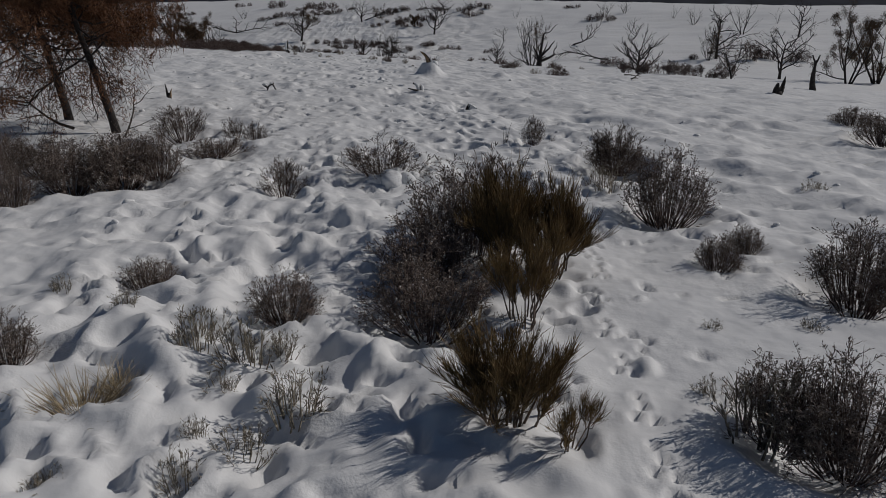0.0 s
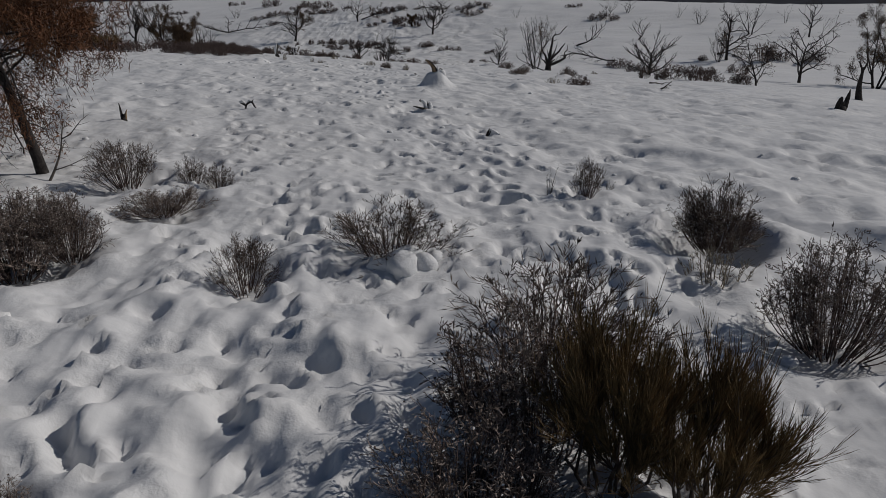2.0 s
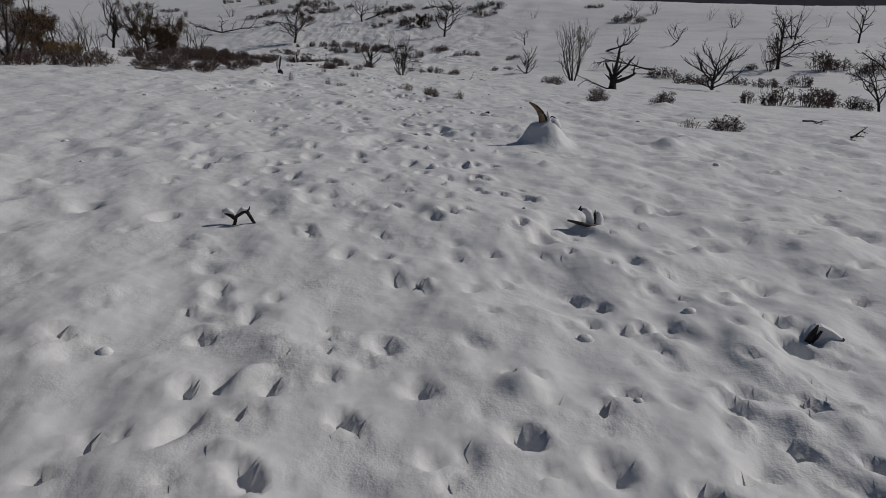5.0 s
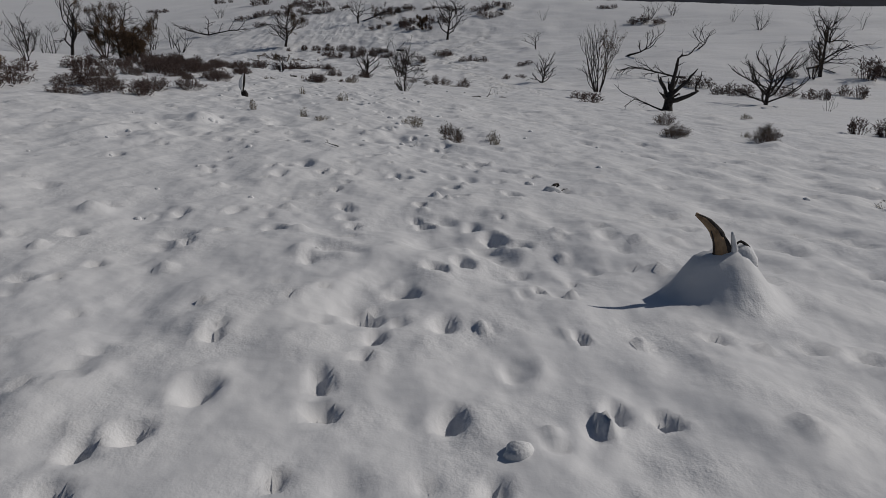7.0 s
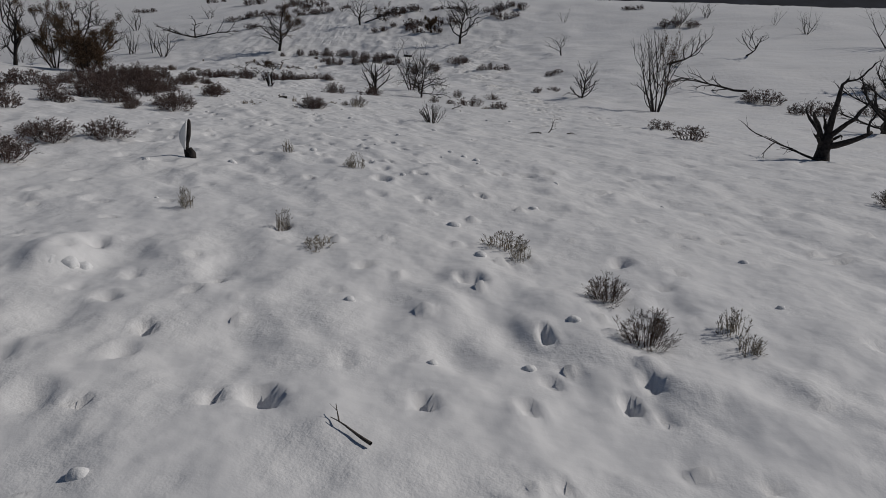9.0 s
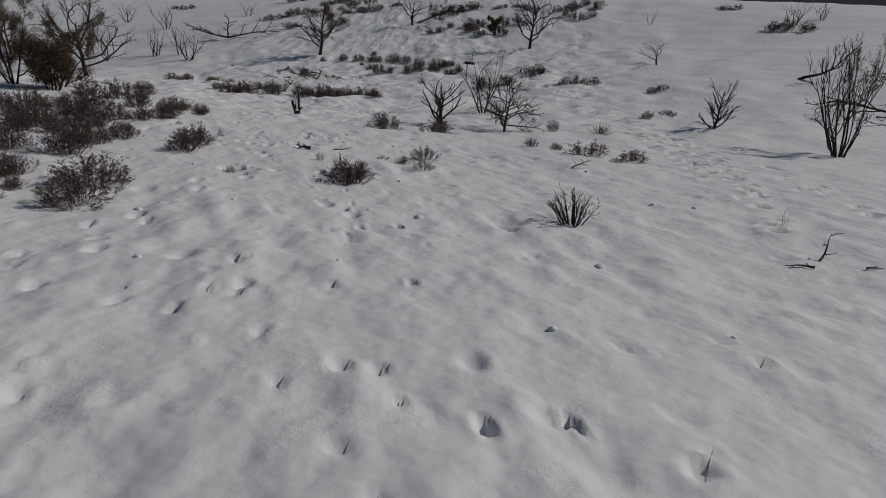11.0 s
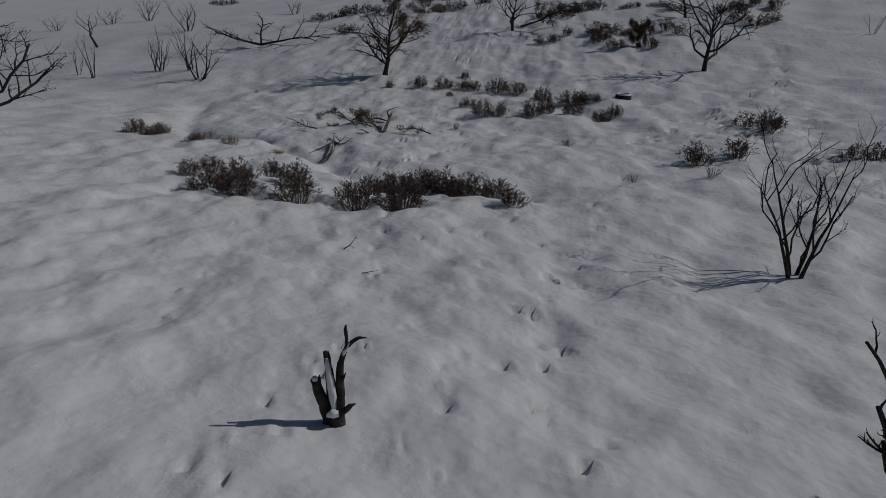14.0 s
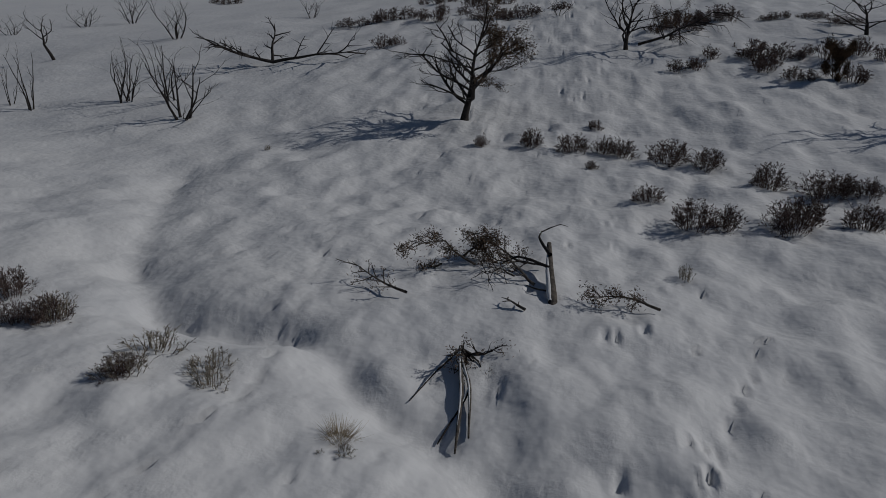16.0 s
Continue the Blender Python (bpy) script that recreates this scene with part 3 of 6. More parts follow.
MOUNDS = [
    (-0.38, 24.20, 0.34, 0.44),
    (-0.72, 24.16, 0.15, 0.18),
    (1.98, 24.71, 0.22, 0.13),
    (-7.38, 22.55, 0.32, 0.12),
    (-6.58, 23.08, 0.26, 0.10),
    (-1.84, 15.60, 0.13, 0.10),
    (-0.14, 15.26, 0.14, 0.08),
    (0.15, 15.21, 0.10, 0.06),
    (-7.85, 33.78, 0.24, 0.09),
    (5.15, 35.06, 0.35, 0.14),
    (-4.19, 25.06, 0.12, 0.08),
    (0.65, 16.46, 0.20, 0.06),
    (-7.98, 34.04, 0.35, 0.10),
    (-6.85, 26.48, 0.15, 0.12),
    (-1.12, 28.39, 0.24, 0.05),
]


# ---- tracks in the snow ----
def along(line, step, rng, sway=0.04):
    """Places at even steps along a line, with its heading."""
    left = 0.0
    for (ax, ay), (bx, by) in zip(line, line[1:]):
        length = math.hypot(bx - ax, by - ay)
        d = left
        while d < length:
            k = d / length
            yield ax + (bx - ax) * k + rng.normal() * sway, ay + (by - ay) * k + rng.normal() * sway, math.atan2(by - ay, bx - ax)
            d += step * (0.85 + 0.3 * rng.random())
        left = d - length


HARE_TRAILS = [
    [(1.62, 7.9), (1.58, 7.18), (1.35, 5.64), (1.3, 4.85), (1.24, 4.19), (1.17, 3.55), (1.12, 2.6)],
    [(1.92, 10.68), (1.62, 10.28), (1.36, 10.43), (0.69, 9.81), (0.11, 9.39), (-0.49, 9.03)],
    [(1.74, 11.00), (2.02, 11.10), (2.35, 11.06), (2.90, 11.44)],
    [(-21.9, 91.5), (-21.77, 89.66), (-21.06, 85.85), (-21.05, 84.02), (-21.26, 82.72), (-21.7, 81.2)],
    [(-13.38, 87.41), (-14.36, 85.28), (-15.3, 82.9)],
    [(-14.6, 60.1), (-13.93, 59.88), (-13.01, 59.43), (-12.36, 59.13), (-11.66, 58.88), (-9.0, 58.4), (-3.0, 58.2)],
]
FOOT_TRAILS = [
    [(-12.1, 58.57), (-10.73, 54.21), (-10.5, 51.04), (-10.58, 48.5), (-10.9, 45.0)],
    [(-10.2, 75.5), (-10.89, 72.36), (-10.6, 68.0), (-10.1, 62.8)],
    [(4.4, 112.0), (4.15, 107.24), (1.05, 96.59), (-1.95, 89.52), (-0.82, 82.5), (0.63, 76.56), (1.28, 68.87), (1.23, 60.37), (0.55, 54.56), (-1.5, 47.0)],
    [(3.4, 108.0), (0.2, 98.0), (-3.73, 92.35), (-6.5, 88.5), (-7.6, 84.5), (-9.3, 78.0), (-10.4, 73.0)],
    [(2.3, 101.0), (-1.2, 93.0), (0.2, 84.5), (1.7, 74.0), (2.1, 66.0), (1.8, 58.0)],
    [(5.2, 112.0), (2.6, 103.0), (0.0, 95.5), (-3.2, 90.0), (-5.2, 87.5)],
    [(-4.9, 93.0), (-2.0, 91.0), (1.2, 87.0), (2.0, 80.0)],
    [(3.0, 98.0), (0.6, 91.5), (0.6, 85.0), (1.4, 77.0), (2.4, 70.0), (2.9, 61.0), (2.6, 52.0)],
    [(0.4, 94.0), (-1.2, 88.0), (-0.2, 80.5), (0.7, 72.0), (0.9, 63.0), (0.2, 57.0)],
    [(-2.6, 95.0), (-2.9, 90.5), (-1.6, 85.5), (0.0, 78.0), (1.9, 70.5), (1.6, 62.0)],
    [(0.17, 13.4), (-0.4, 12.2), (-0.2, 10.8)],
    [(-1.0, 14.6), (-0.3, 12.9), (0.5, 11.3)],
]


# holes sunk through the crust: place, length, width, depth
DEEP_HOLES = [
    (0.45, 11.79, 0.17, 0.150, 0.16),
    (0.13, 11.94, 0.12, 0.150, 0.10),
    (-1.51, 9.50, 0.22, 0.085, 0.13),
    (-2.18, 10.71, 0.10, 0.120, 0.09),
    (-1.85, 10.72, 0.13, 0.070, 0.10),
    (-1.38, 11.97, 0.10, 0.110, 0.10),
    (-1.93, 11.53, 0.10, 0.070, 0.07),
    (-2.13, 11.22, 0.08, 0.070, 0.07),
    (0.26, 10.07, 0.16, 0.080, 0.06),
    (0.65, 9.12, 0.12, 0.090, 0.06),
    (-0.23, 9.04, 0.15, 0.080, 0.06),
]


def prints():
    """Each print: place, heading, length, width, depth."""
    rng = np.random.default_rng(5)
    for trail in HARE_TRAILS:
        for x, y, a in along(trail, 0.62, rng, 0.02):
            big = 1.9 if y > 50 else 1.0
            for f, s in ((0.12, 0.055), (0.10, -0.055), (-0.03, 0.012), (-0.14, -0.012)):
                yield x + f * math.cos(a) - s * math.sin(a), y + f * math.sin(a) + s * math.cos(a), a, 0.045 * big, 0.034 * big, 0.042 * (1.5 if y > 50 else 1)
    for x, y, length, width, deep in DEEP_HOLES:
        yield x, y, 1.45 + 0.3 * rng.normal(), length, width, deep
    for trail in FOOT_TRAILS:
        side = 1
        for x, y, a in along(trail, 0.66, rng, 0.16):
            side = -side
            if rng.random() < 0.25:
                continue
            big = 1.0 + 0.5 * (x > -7) * (y > 50)
            yield x - side * 0.14 * math.sin(a), y + side * 0.14 * math.cos(a), a, 0.13 * big, 0.095 * big, 0.085 * big * big * (1.35 if y > 55 else 1)


def steps(bands):
    """Grid lines whose spacing eases from band to band: (start, spacing) pairs up to the last."""
    out = [bands[0][0]]
    while out[-1] < bands[-1][0]:
        out.append(out[-1] + np.interp(out[-1], [b[0] for b in bands], [b[1] for b in bands]))
    return np.array(out)


def build_ground():
    rows = steps([(-60, 6), (-12, 1.5), (0, 0.12), (2.2, 0.036), (6.5, 0.042), (9, 0.062), (30, 0.078), (50, 0.11), (60, 0.13), (92, 0.17), (120, 0.7), (170, 2.5), (300, 9), (420, 30)])
    cols = steps([(-300, 22), (-80, 3.5), (-30, 1.2), (-14, 0.38), (-8, 0.17), (-4, 0.085), (-3, 0.062), (0.6, 0.055), (0.9, 0.035), (1.9, 0.037), (2.4, 0.07), (4, 0.10), (12.5, 0.18), (18, 0.34), (26, 0.7), (40, 1.8), (100, 5), (300, 22)])
    cx = middle(np.clip(rows, 0, 130)) * np.clip((rows - 9) / 12, 0, 1)
    x = cols[None, :] + cx[:, None]
    y = np.repeat(rows[:, None], len(cols), axis=1)
    z = height(x.ravel(), y.ravel()).reshape(x.shape)
    sheet = (rows, cols, cx, z.copy())
    for px, py, a, length, width, deep in prints():
        i0, i1 = np.searchsorted(rows, (py - 0.5, py + 0.5))
        off = middle(py) * min(max((py - 9) / 12, 0), 1)
        j0, j1 = np.searchsorted(cols, (px - off - 0.6, px - off + 0.6))
        if i1 <= i0 or j1 <= j0:
            continue
        dx, dy = x[i0:i1, j0:j1] - px, y[i0:i1, j0:j1] - py
        u, v = dx * math.cos(a) + dy * math.sin(a), dy * math.cos(a) - dx * math.sin(a)
        r2 = (u / length) ** 2 + (v / width) ** 2
        z[i0:i1, j0:j1] -= deep * (np.exp(-r2 * r2) - 0.25 * np.exp(-((np.sqrt(r2) - 1.6) ** 2) * 4))
    for bx, by, w, h in HOLLOWS:
        i0, i1 = np.searchsorted(rows, (by - 2 * w, by + 2 * w))
        off = middle(by) * min(max((by - 9) / 12, 0), 1)
        j0, j1 = np.searchsorted(cols, (bx - off - 2 * w, bx - off + 2 * w))
        r = np.hypot(x[i0:i1, j0:j1] - bx, y[i0:i1, j0:j1] - by) / (0.5 * w)
        z[i0:i1, j0:j1] -= 0.16 * min(w, 1.0) * (np.exp(-((r / 1.0) ** 4)) - 0.22 * np.exp(-(((r - 1.5) / 0.35) ** 2)))
    for mx, my, r, tall in MOUNDS:
        i0, i1 = np.searchsorted(rows, (my - 3 * r, my + 3 * r))
        off = middle(my) * min(max((my - 9) / 12, 0), 1)
        j0, j1 = np.searchsorted(cols, (mx - off - 3 * r, mx - off + 3 * r))
        d = np.hypot(x[i0:i1, j0:j1] - mx, y[i0:i1, j0:j1] - my) / r
        z[i0:i1, j0:j1] += tall * np.exp(-d ** 2.4)
    nr, nc = x.shape
    me = bpy.data.meshes.new("ground")
    me.vertices.add(nr * nc)
    me.vertices.foreach_set("co", np.stack([x, y, z], -1).ravel().astype(np.float32))
    a = (np.arange(nr - 1)[:, None] * nc + np.arange(nc - 1)[None, :]).ravel()
    quads = np.stack([a, a + 1, a + nc + 1, a + nc], 1).ravel()
    me.loops.add(len(quads))
    me.loops.foreach_set("vertex_index", quads.astype(np.int32))
    me.polygons.add(len(a))
    me.polygons.foreach_set("loop_start", (np.arange(len(a)) * 4).astype(np.int32))
    me.polygons.foreach_set("use_smooth", np.ones(len(a), dtype=bool))
    me.update(calc_edges=True)
    me.materials.append(SNOW)
    ob = new("ground", me)
    tagged(ob, "snow-covered ground pitted with hollows and old tracks", "ground", kind="structure")
    return sheet


SHEET = build_ground()


def far_ridge():
    """Wooded hills beyond the plateau; their shade is painted in, as dark blue."""
    verts, faces = [], []
    n = 90
    for j, (dist, up) in enumerate(((420, -30), (520, 6), (700, 48), (950, 110))):
        for i in range(n + 1):
            a = radians(20 + 140 * i / n)
            lift = 1 + 0.5 * noise.noise(Vector((i * 0.21, j * 1.7, 3)))
            verts.append((dist * math.cos(a) * 1.15, dist * math.sin(a), up * lift))
    for j in range(3):
        for i in range(n):
            a = j * (n + 1) + i
            faces.append((a, a + 1, a + n + 2, a + n + 1))
    ob = mesh_object("backdrop", verts, faces, SHADED_FOREST)
    tagged(ob, "distant wooded hillside beyond the plateau, its shade painted dark blue", "hillside", kind="structure")


far_ridge()


# ---- plants ----
def fan_shrub(seed, stems, twigs, shoots, leaves, foot=0.16, rim=0.30, shoot=0.10, shoot_width=0.006, leaf_size=0.028, thick=1.0, frost=0.0, loose=0.45, plain=False, flare=0.85):
    """A dense shrub of unit width and height: stems fan out from a narrow foot to a lobed dome, fork into twigs, and end in fine shoots and small leaves."""
    rng = np.random.default_rng(seed)
    wood, foliage, rime = ([], []), ([], []), ([], [])
    lobes = rng.random(3) * 6.28
    heads = np.stack([rng.random(9) * 6.28, 0.42 * np.sqrt(rng.random(9))], 1)
    hx, hy = heads[:, 1] * np.cos(heads[:, 0]), heads[:, 1] * np.sin(heads[:, 0])
    a, out = rng.random(stems) * 6.28, np.sqrt(rng.random(stems))
    reach = 0.46 * out * (0.85 + 0.3 * rng.random(stems)) * (1 + 0.14 * np.sin(2 * a + lobes[0]) + 0.11 * np.sin(5 * a + lobes[1]))
    tx, ty = reach * np.cos(a), reach * np.sin(a)
    crowd = np.exp(-((tx[:, None] - hx) ** 2 + (ty[:, None] - hy) ** 2) / 0.02).max(1)
    top = (rim + (1 - rim) * np.sqrt(np.maximum(0, 1 - out ** 2.4))) * (0.66 + 0.14 * rng.random(stems) + 0.16 * crowd)
    base = np.stack([tx * foot / 0.46, ty * foot / 0.46, np.full(stems, -0.14)], 1)
    tip = np.stack([tx, ty, top], 1)
    bow = np.stack([tx * flare, ty * flare, top * (0.72 - 0.5 * flare)], 1) + rng.normal(size=(stems, 3)) * 0.05

    def at(i, k):
        k = k[:, None]
        return base[i] * (1 - k) ** 2 + bow[i] * 2 * k * (1 - k) + tip[i] * k * k

    every = np.arange(stems)
    for k0, k1, r0, r1 in ((0.0, 0.5, 0.010, 0.006), (0.5, 1.0, 0.006, 0.0016)) if plain else ((0.0, 0.33, 0.011, 0.0085), (0.33, 0.66, 0.0085, 0.0055), (0.66, 1.0, 0.0055, 0.0016)):
        add_sticks(wood, at(every, np.full(stems, k0)), at(every, np.full(stems, k1)), r0 * thick, r1 * thick)
    i = np.repeat(every, twigs)
    k = 0.30 + 0.68 * rng.random(len(i))
    p = at(i, k)
    along_stem = lengths_to_one(at(i, np.minimum(k + 0.05, 1.05)) - p)
    outward = lengths_to_one(p * (1, 1, 0.15) + 1e-6)
    way = lengths_to_one(along_stem + outward * 0.25 + rng.normal(size=p.shape) * loose + (0, 0, 0.15))
    size = (0.11 + 0.13 * rng.random(len(i))) * (1.25 - 0.55 * k)
    q = p + way * size[:, None]
    if plain:
        add_slivers(wood, p, way, size, 0.007 * thick, rng)
    else:
        add_sticks(wood, p, q, 0.0034 * thick, 0.0012 * thick)
    j = np.repeat(np.arange(len(i)), shoots)
    f = 0.25 + 0.78 * rng.random(len(j))
    sp = p[j] + (q - p)[j] * f[:, None]
    sway = lengths_to_one(way[j] + rng.normal(size=sp.shape) * loose + (0, 0, 0.2))
    sl = shoot * (0.5 + 0.7 * rng.random(len(j)))
    add_slivers(foliage, sp, sway, sl, shoot_width * (0.7 + 0.6 * rng.random(len(j))), rng)
    if leaves:
        m = np.repeat(np.arange(len(j)), leaves)
        lp = sp[m] + sway[m] * (sl[m] * (0.35 + 0.65 * rng.random(len(m))))[:, None]
        lw = lengths_to_one(sway[m] + rng.normal(size=lp.shape) * 0.7)
        add_slivers(foliage, lp, lw, leaf_size * (0.7 + 0.6 * rng.random(len(m))), leaf_size * 0.42, rng)
    if frost:
        m = rng.choice(len(j), int(len(j) * frost), replace=False)
        add_slivers(rime, sp[m] + sway[m] * (sl[m] * 0.6)[:, None], lengths_to_one(sway[m] + rng.normal(size=(len(m), 3)) * 0.5), leaf_size * 0.8, leaf_size * 0.45, rng)
    return wood, foliage, rime


def bush_kind(name, seed, wood_mat, leaf_mat, label, category, *counts, **shape):
    """A pattern bush, to be copied and then removed."""
    wood, foliage, rime = fan_shrub(seed, *counts, **shape)
    ob = new(name)
    part("twigwork", wood, wood_mat, ob)
    part("foliage", foliage, leaf_mat, ob)
    if rime[0]:
        tagged(part("hoar_frost", rime, LOOSE_SNOW, ob, "specks of white frost on the twig tips"), kind="stuff")
    tagged(ob, label, category)
    return ob


def broom_shape(seed, stems, blades, spread=0.5, fork=4):
    """A broom-like shrub of unit width and height: bare forked limbs that end in many fine upright stems."""
    rng = np.random.default_rng(seed)
    wood, fine = ([], []), ([], [])
    for i in range(stems):
        a = rng.random() * 2 * math.pi
        out = spread * (0.1 + 0.9 * math.sqrt(rng.random()))
        turn = np.array((math.cos(a), math.sin(a), 0.0))
        foot = turn * out * 0.30 + (0, 0, -0.1)
        knee = turn * out * 0.66 + (0, 0, (0.20 + 0.32 * rng.random()) * (1.15 - out))
        tube(wood, [foot, (foot + knee) / 2 + rng.normal(size=3) * 0.035, knee], [0.014, 0.011, 0.008], 5)
        for f in range(fork):
            way = unit(turn * out * 1.1 + rng.normal(size=3) * 0.34 + (0, 0, 0.9))
            reach = (0.16 + 0.26 * rng.random()) * (1.15 - 0.6 * out)
            q = knee + way * reach
            bow = (knee + q) / 2 + rng.normal(size=3) * 0.018
            tube(wood, [knee, bow, q], [0.0065, 0.005, 0.003], 4)
            k = rng.random((blades, 1)) ** 0.8
            p = knee * (1 - k) ** 2 + bow * 2 * k * (1 - k) + q * k * k
            w = lengths_to_one(way * 0.8 + rng.normal(size=(blades, 3)) * 0.26 + (0, 0, 0.5))
            size = 0.10 + 0.15 * rng.random((blades, 1))
            add_slivers(fine, p, w, size[:, 0], 0.0062, rng)
            tip = p + w * size * 0.75
            for _ in range(2):
                add_slivers(fine, tip - w * size * 0.4 * rng.random((blades, 1)), lengths_to_one(w + rng.normal(size=(blades, 3)) * 0.20 + (0, 0, 0.2)), (size * (0.4 + 0.4 * rng.random((blades, 1))))[:, 0], 0.0048, rng)
    return wood, fine


def tuft_shape(seed, blades, spread=0.45, lean=0.5, thick=0.007, side_twigs=1):
    """A low tuft of unit width and height, of upright stems."""
    rng = np.random.default_rng(seed)
    shape = ([], [])
    for i in range(blades):
        a, r = rng.random() * 2 * math.pi, spread * math.sqrt(rng.random())
        foot = np.array((math.cos(a) * r * 0.55, math.sin(a) * r * 0.55, -0.15))
        way = unit(np.array((math.cos(a) * lean * r * 2, math.sin(a) * lean * r * 2, 1)) + rng.normal(size=3) * 0.16)
        path, end = bend(rng, foot, way, 0.55 + 0.6 * rng.random(), 3, 0.10, 0.03)
        tube(shape, path, [thick, thick * 0.8, thick * 0.6, thick * 0.25], 3)
        for _ in range(side_twigs):
            p = path[1] + (path[3] - path[1]) * rng.random()
            tube(shape, [p, p + unit(end + rng.normal(size=3) * 0.5) * (0.12 + 0.16 * rng.random())], [thick * 0.6, thick * 0.2], 3)
    return shape


def rosette_shape(seed, blades):
    """Stiff pointed blades that spread from one crown, of unit width and height."""
    rng = np.random.default_rng(seed)
    shape = ([], [])
    a, tilt = rng.random(blades) * 6.28, 1.35 * rng.random(blades) ** 0.8
    way = np.stack([np.cos(a) * np.sin(tilt), np.sin(a) * np.sin(tilt), np.cos(tilt) * 1.5], 1)
    add_slivers(shape, np.tile((0.0, 0.0, -0.06), (blades, 1)) + rng.normal(size=(blades, 3)) * 0.03, lengths_to_one(way), 0.6 + 0.4 * rng.random(blades), 0.026, rng)
    return shape


def stand(pattern, x, y, w, h, rng, sink=0.03, lean=0.0):
    """A copy of a pattern at a place on the ground, w wide and h high."""
    m = pose(x, y, ground_z(x, y) - sink, rng.normal() * lean, rng.normal() * lean, rng.random() * 360)
    ob = copy_thing(pattern, m)
    ob.scale = (w * (0.92 + 0.16 * rng.random()), w * (0.92 + 0.16 * rng.random()), h)
    return ob


def drop_pattern(ob):
    for o in (*ob.children_recursive, ob):
        bpy.data.objects.remove(o)


def plant(rows, patterns, group, seed, label="", lean=4.0):
    rng = np.random.default_rng(seed)
    for i, (x, y, w, h) in enumerate(rows):
        ob = stand(patterns[i % len(patterns)], x, y, w, h, rng, lean=lean)
        tagged(ob, label, group=group)


def plant_all():
    near = [bush_kind("sagebrush", 100 + i, DARK_TWIG, SAGE_LEAF, "rounded dark grey sagebrush standing in the snow", "bush", 90, 7, 6, 1, rim=0.08, foot=0.2, shoot=0.065, shoot_width=0.0075, leaf_size=0.026, frost=0.07, loose=0.66, thick=0.7, flare=0.95) for i in range(4)]
    mid = [bush_kind("sagebrush", 200 + i, DARK_TWIG, DARK_SAGE, "low dark sagebrush in the snow", "bush", 52, 7, 7, 0, rim=0.12, foot=0.2, shoot=0.08, shoot_width=0.0142, loose=0.55, plain=True, thick=0.8, flare=0.9) for i in range(7)]
    far = [bush_kind("sagebrush", 300 + i, DARK_TWIG, DARK_SAGE, "low dark sagebrush clump far over the snow", "bush", 28, 5, 5, 0, rim=0.2, foot=0.25, shoot=0.12, shoot_width=0.026, thick=1.3, loose=0.6, plain=True) for i in range(6)]
    tall = [bush_kind("twiggy_bush", 400 + i, DARK_TWIG, TWIG, "bare upright grey-brown twiggy bush in snow", "bush", 62, 8, 7, 0, foot=0.18, rim=0.2, shoot=0.085, shoot_width=0.0062, loose=0.42, thick=0.5, flare=0.72, frost=0.03) for i in range(5)]
    plant(SAGE_NEAR, near, "sagebrush on the knoll", 1)
    slope = SAGE_BROW + SAGE_SLOPE + SAGE_DIP + SAGE_WASH + SAGE_BANK + SAGE_FOLD
    beyond = SAGE_BEYOND + SAGE_FAR + SAGE_EDGE + SAGE_RIM + SAGE_SKYLINE
    close = [r for r in slope + beyond if abs(r[0] - middle(r[1])) < 8 and r[1] < 90 or (84 < r[1] < 104 and -27 < r[0] < -4)]
    plant(close, mid, "sagebrush on the slope", 10)
    plant([r for r in slope if r not in close], far, "sagebrush on the slope", 11)
    plant([r for r in beyond if r not in close], far, "sagebrush on the plateau", 20)
    plant(TWIGGY_NEAR, tall, "twiggy bushes", 30)
    plant([r for r in TWIGGY_SLOPE if r[2] < 0.9], tall, "twiggy bushes", 31)
    plant([r for r in TWIGGY_SLOPE if r[2] >= 0.9], mid, "sagebrush on the slope", 32)
    for ob in near + mid + far + tall:
        drop_pattern(ob)
    pale = []
    for i in range(5):
        ob = new("dry_shrub")
        wood, shoots, rime = fan_shrub(500 + i, 30, 5, 4, 0, foot=0.3, rim=0.3, shoot=0.12, shoot_width=0.014, leaf_size=0.05, thick=1.5, frost=0.10, loose=0.4, plain=True)
        part("stem_tuft", wood, PALE_TWIG, ob)
        part("foliage", shoots, PALE_TWIG, ob)
        tagged(part("hoar_frost", rime, LOOSE_SNOW, ob, "specks of white frost on the twig tips"), kind="stuff")
        pale.append(tagged(ob, "small bleached dry shrub poking out of the snow", "shrub"))
    plant([(x, y, w * 1.3, h * 1.25) for x, y, w, h in PALE_NEAR], pale, "dry shrubs", 40)
    plant(PALE_SLOPE, pale, "dry shrubs", 41)
    plant(PALE_WASH, pale, "dry shrubs", 42)
    straw = new("grass_tuft")
    part("blade_tuft", tuft_shape(520, 220, 0.5, 0.9, 0.008, 0), STRAW, straw)
    tagged(straw, "straw-coloured dry grass tuft pressed by snow", "grass")
    plant(STRAW_TUFTS, [straw], "grass tufts", 43)
    sprig = new("twig_sprig")
    part("stem_tuft", tuft_shape(530, 16, 0.3, 0.5, 0.012, 4), DEADWOOD, sprig)
    tagged(sprig, "thin bare dark twigs rising from the snow", "twigs")
    plant(SPRIGS, [sprig], "bare sprigs", 44, lean=12)
    spiky = new("spiky_shrub")
    part("blade_rosette", rosette_shape(540, 64), DARK_TWIG, spiky)
    tagged(spiky, "dark spiky rosette of stiff pointed blades", "shrub")
    plant(SPIKY, [spiky], "spiky shrubs", 45)
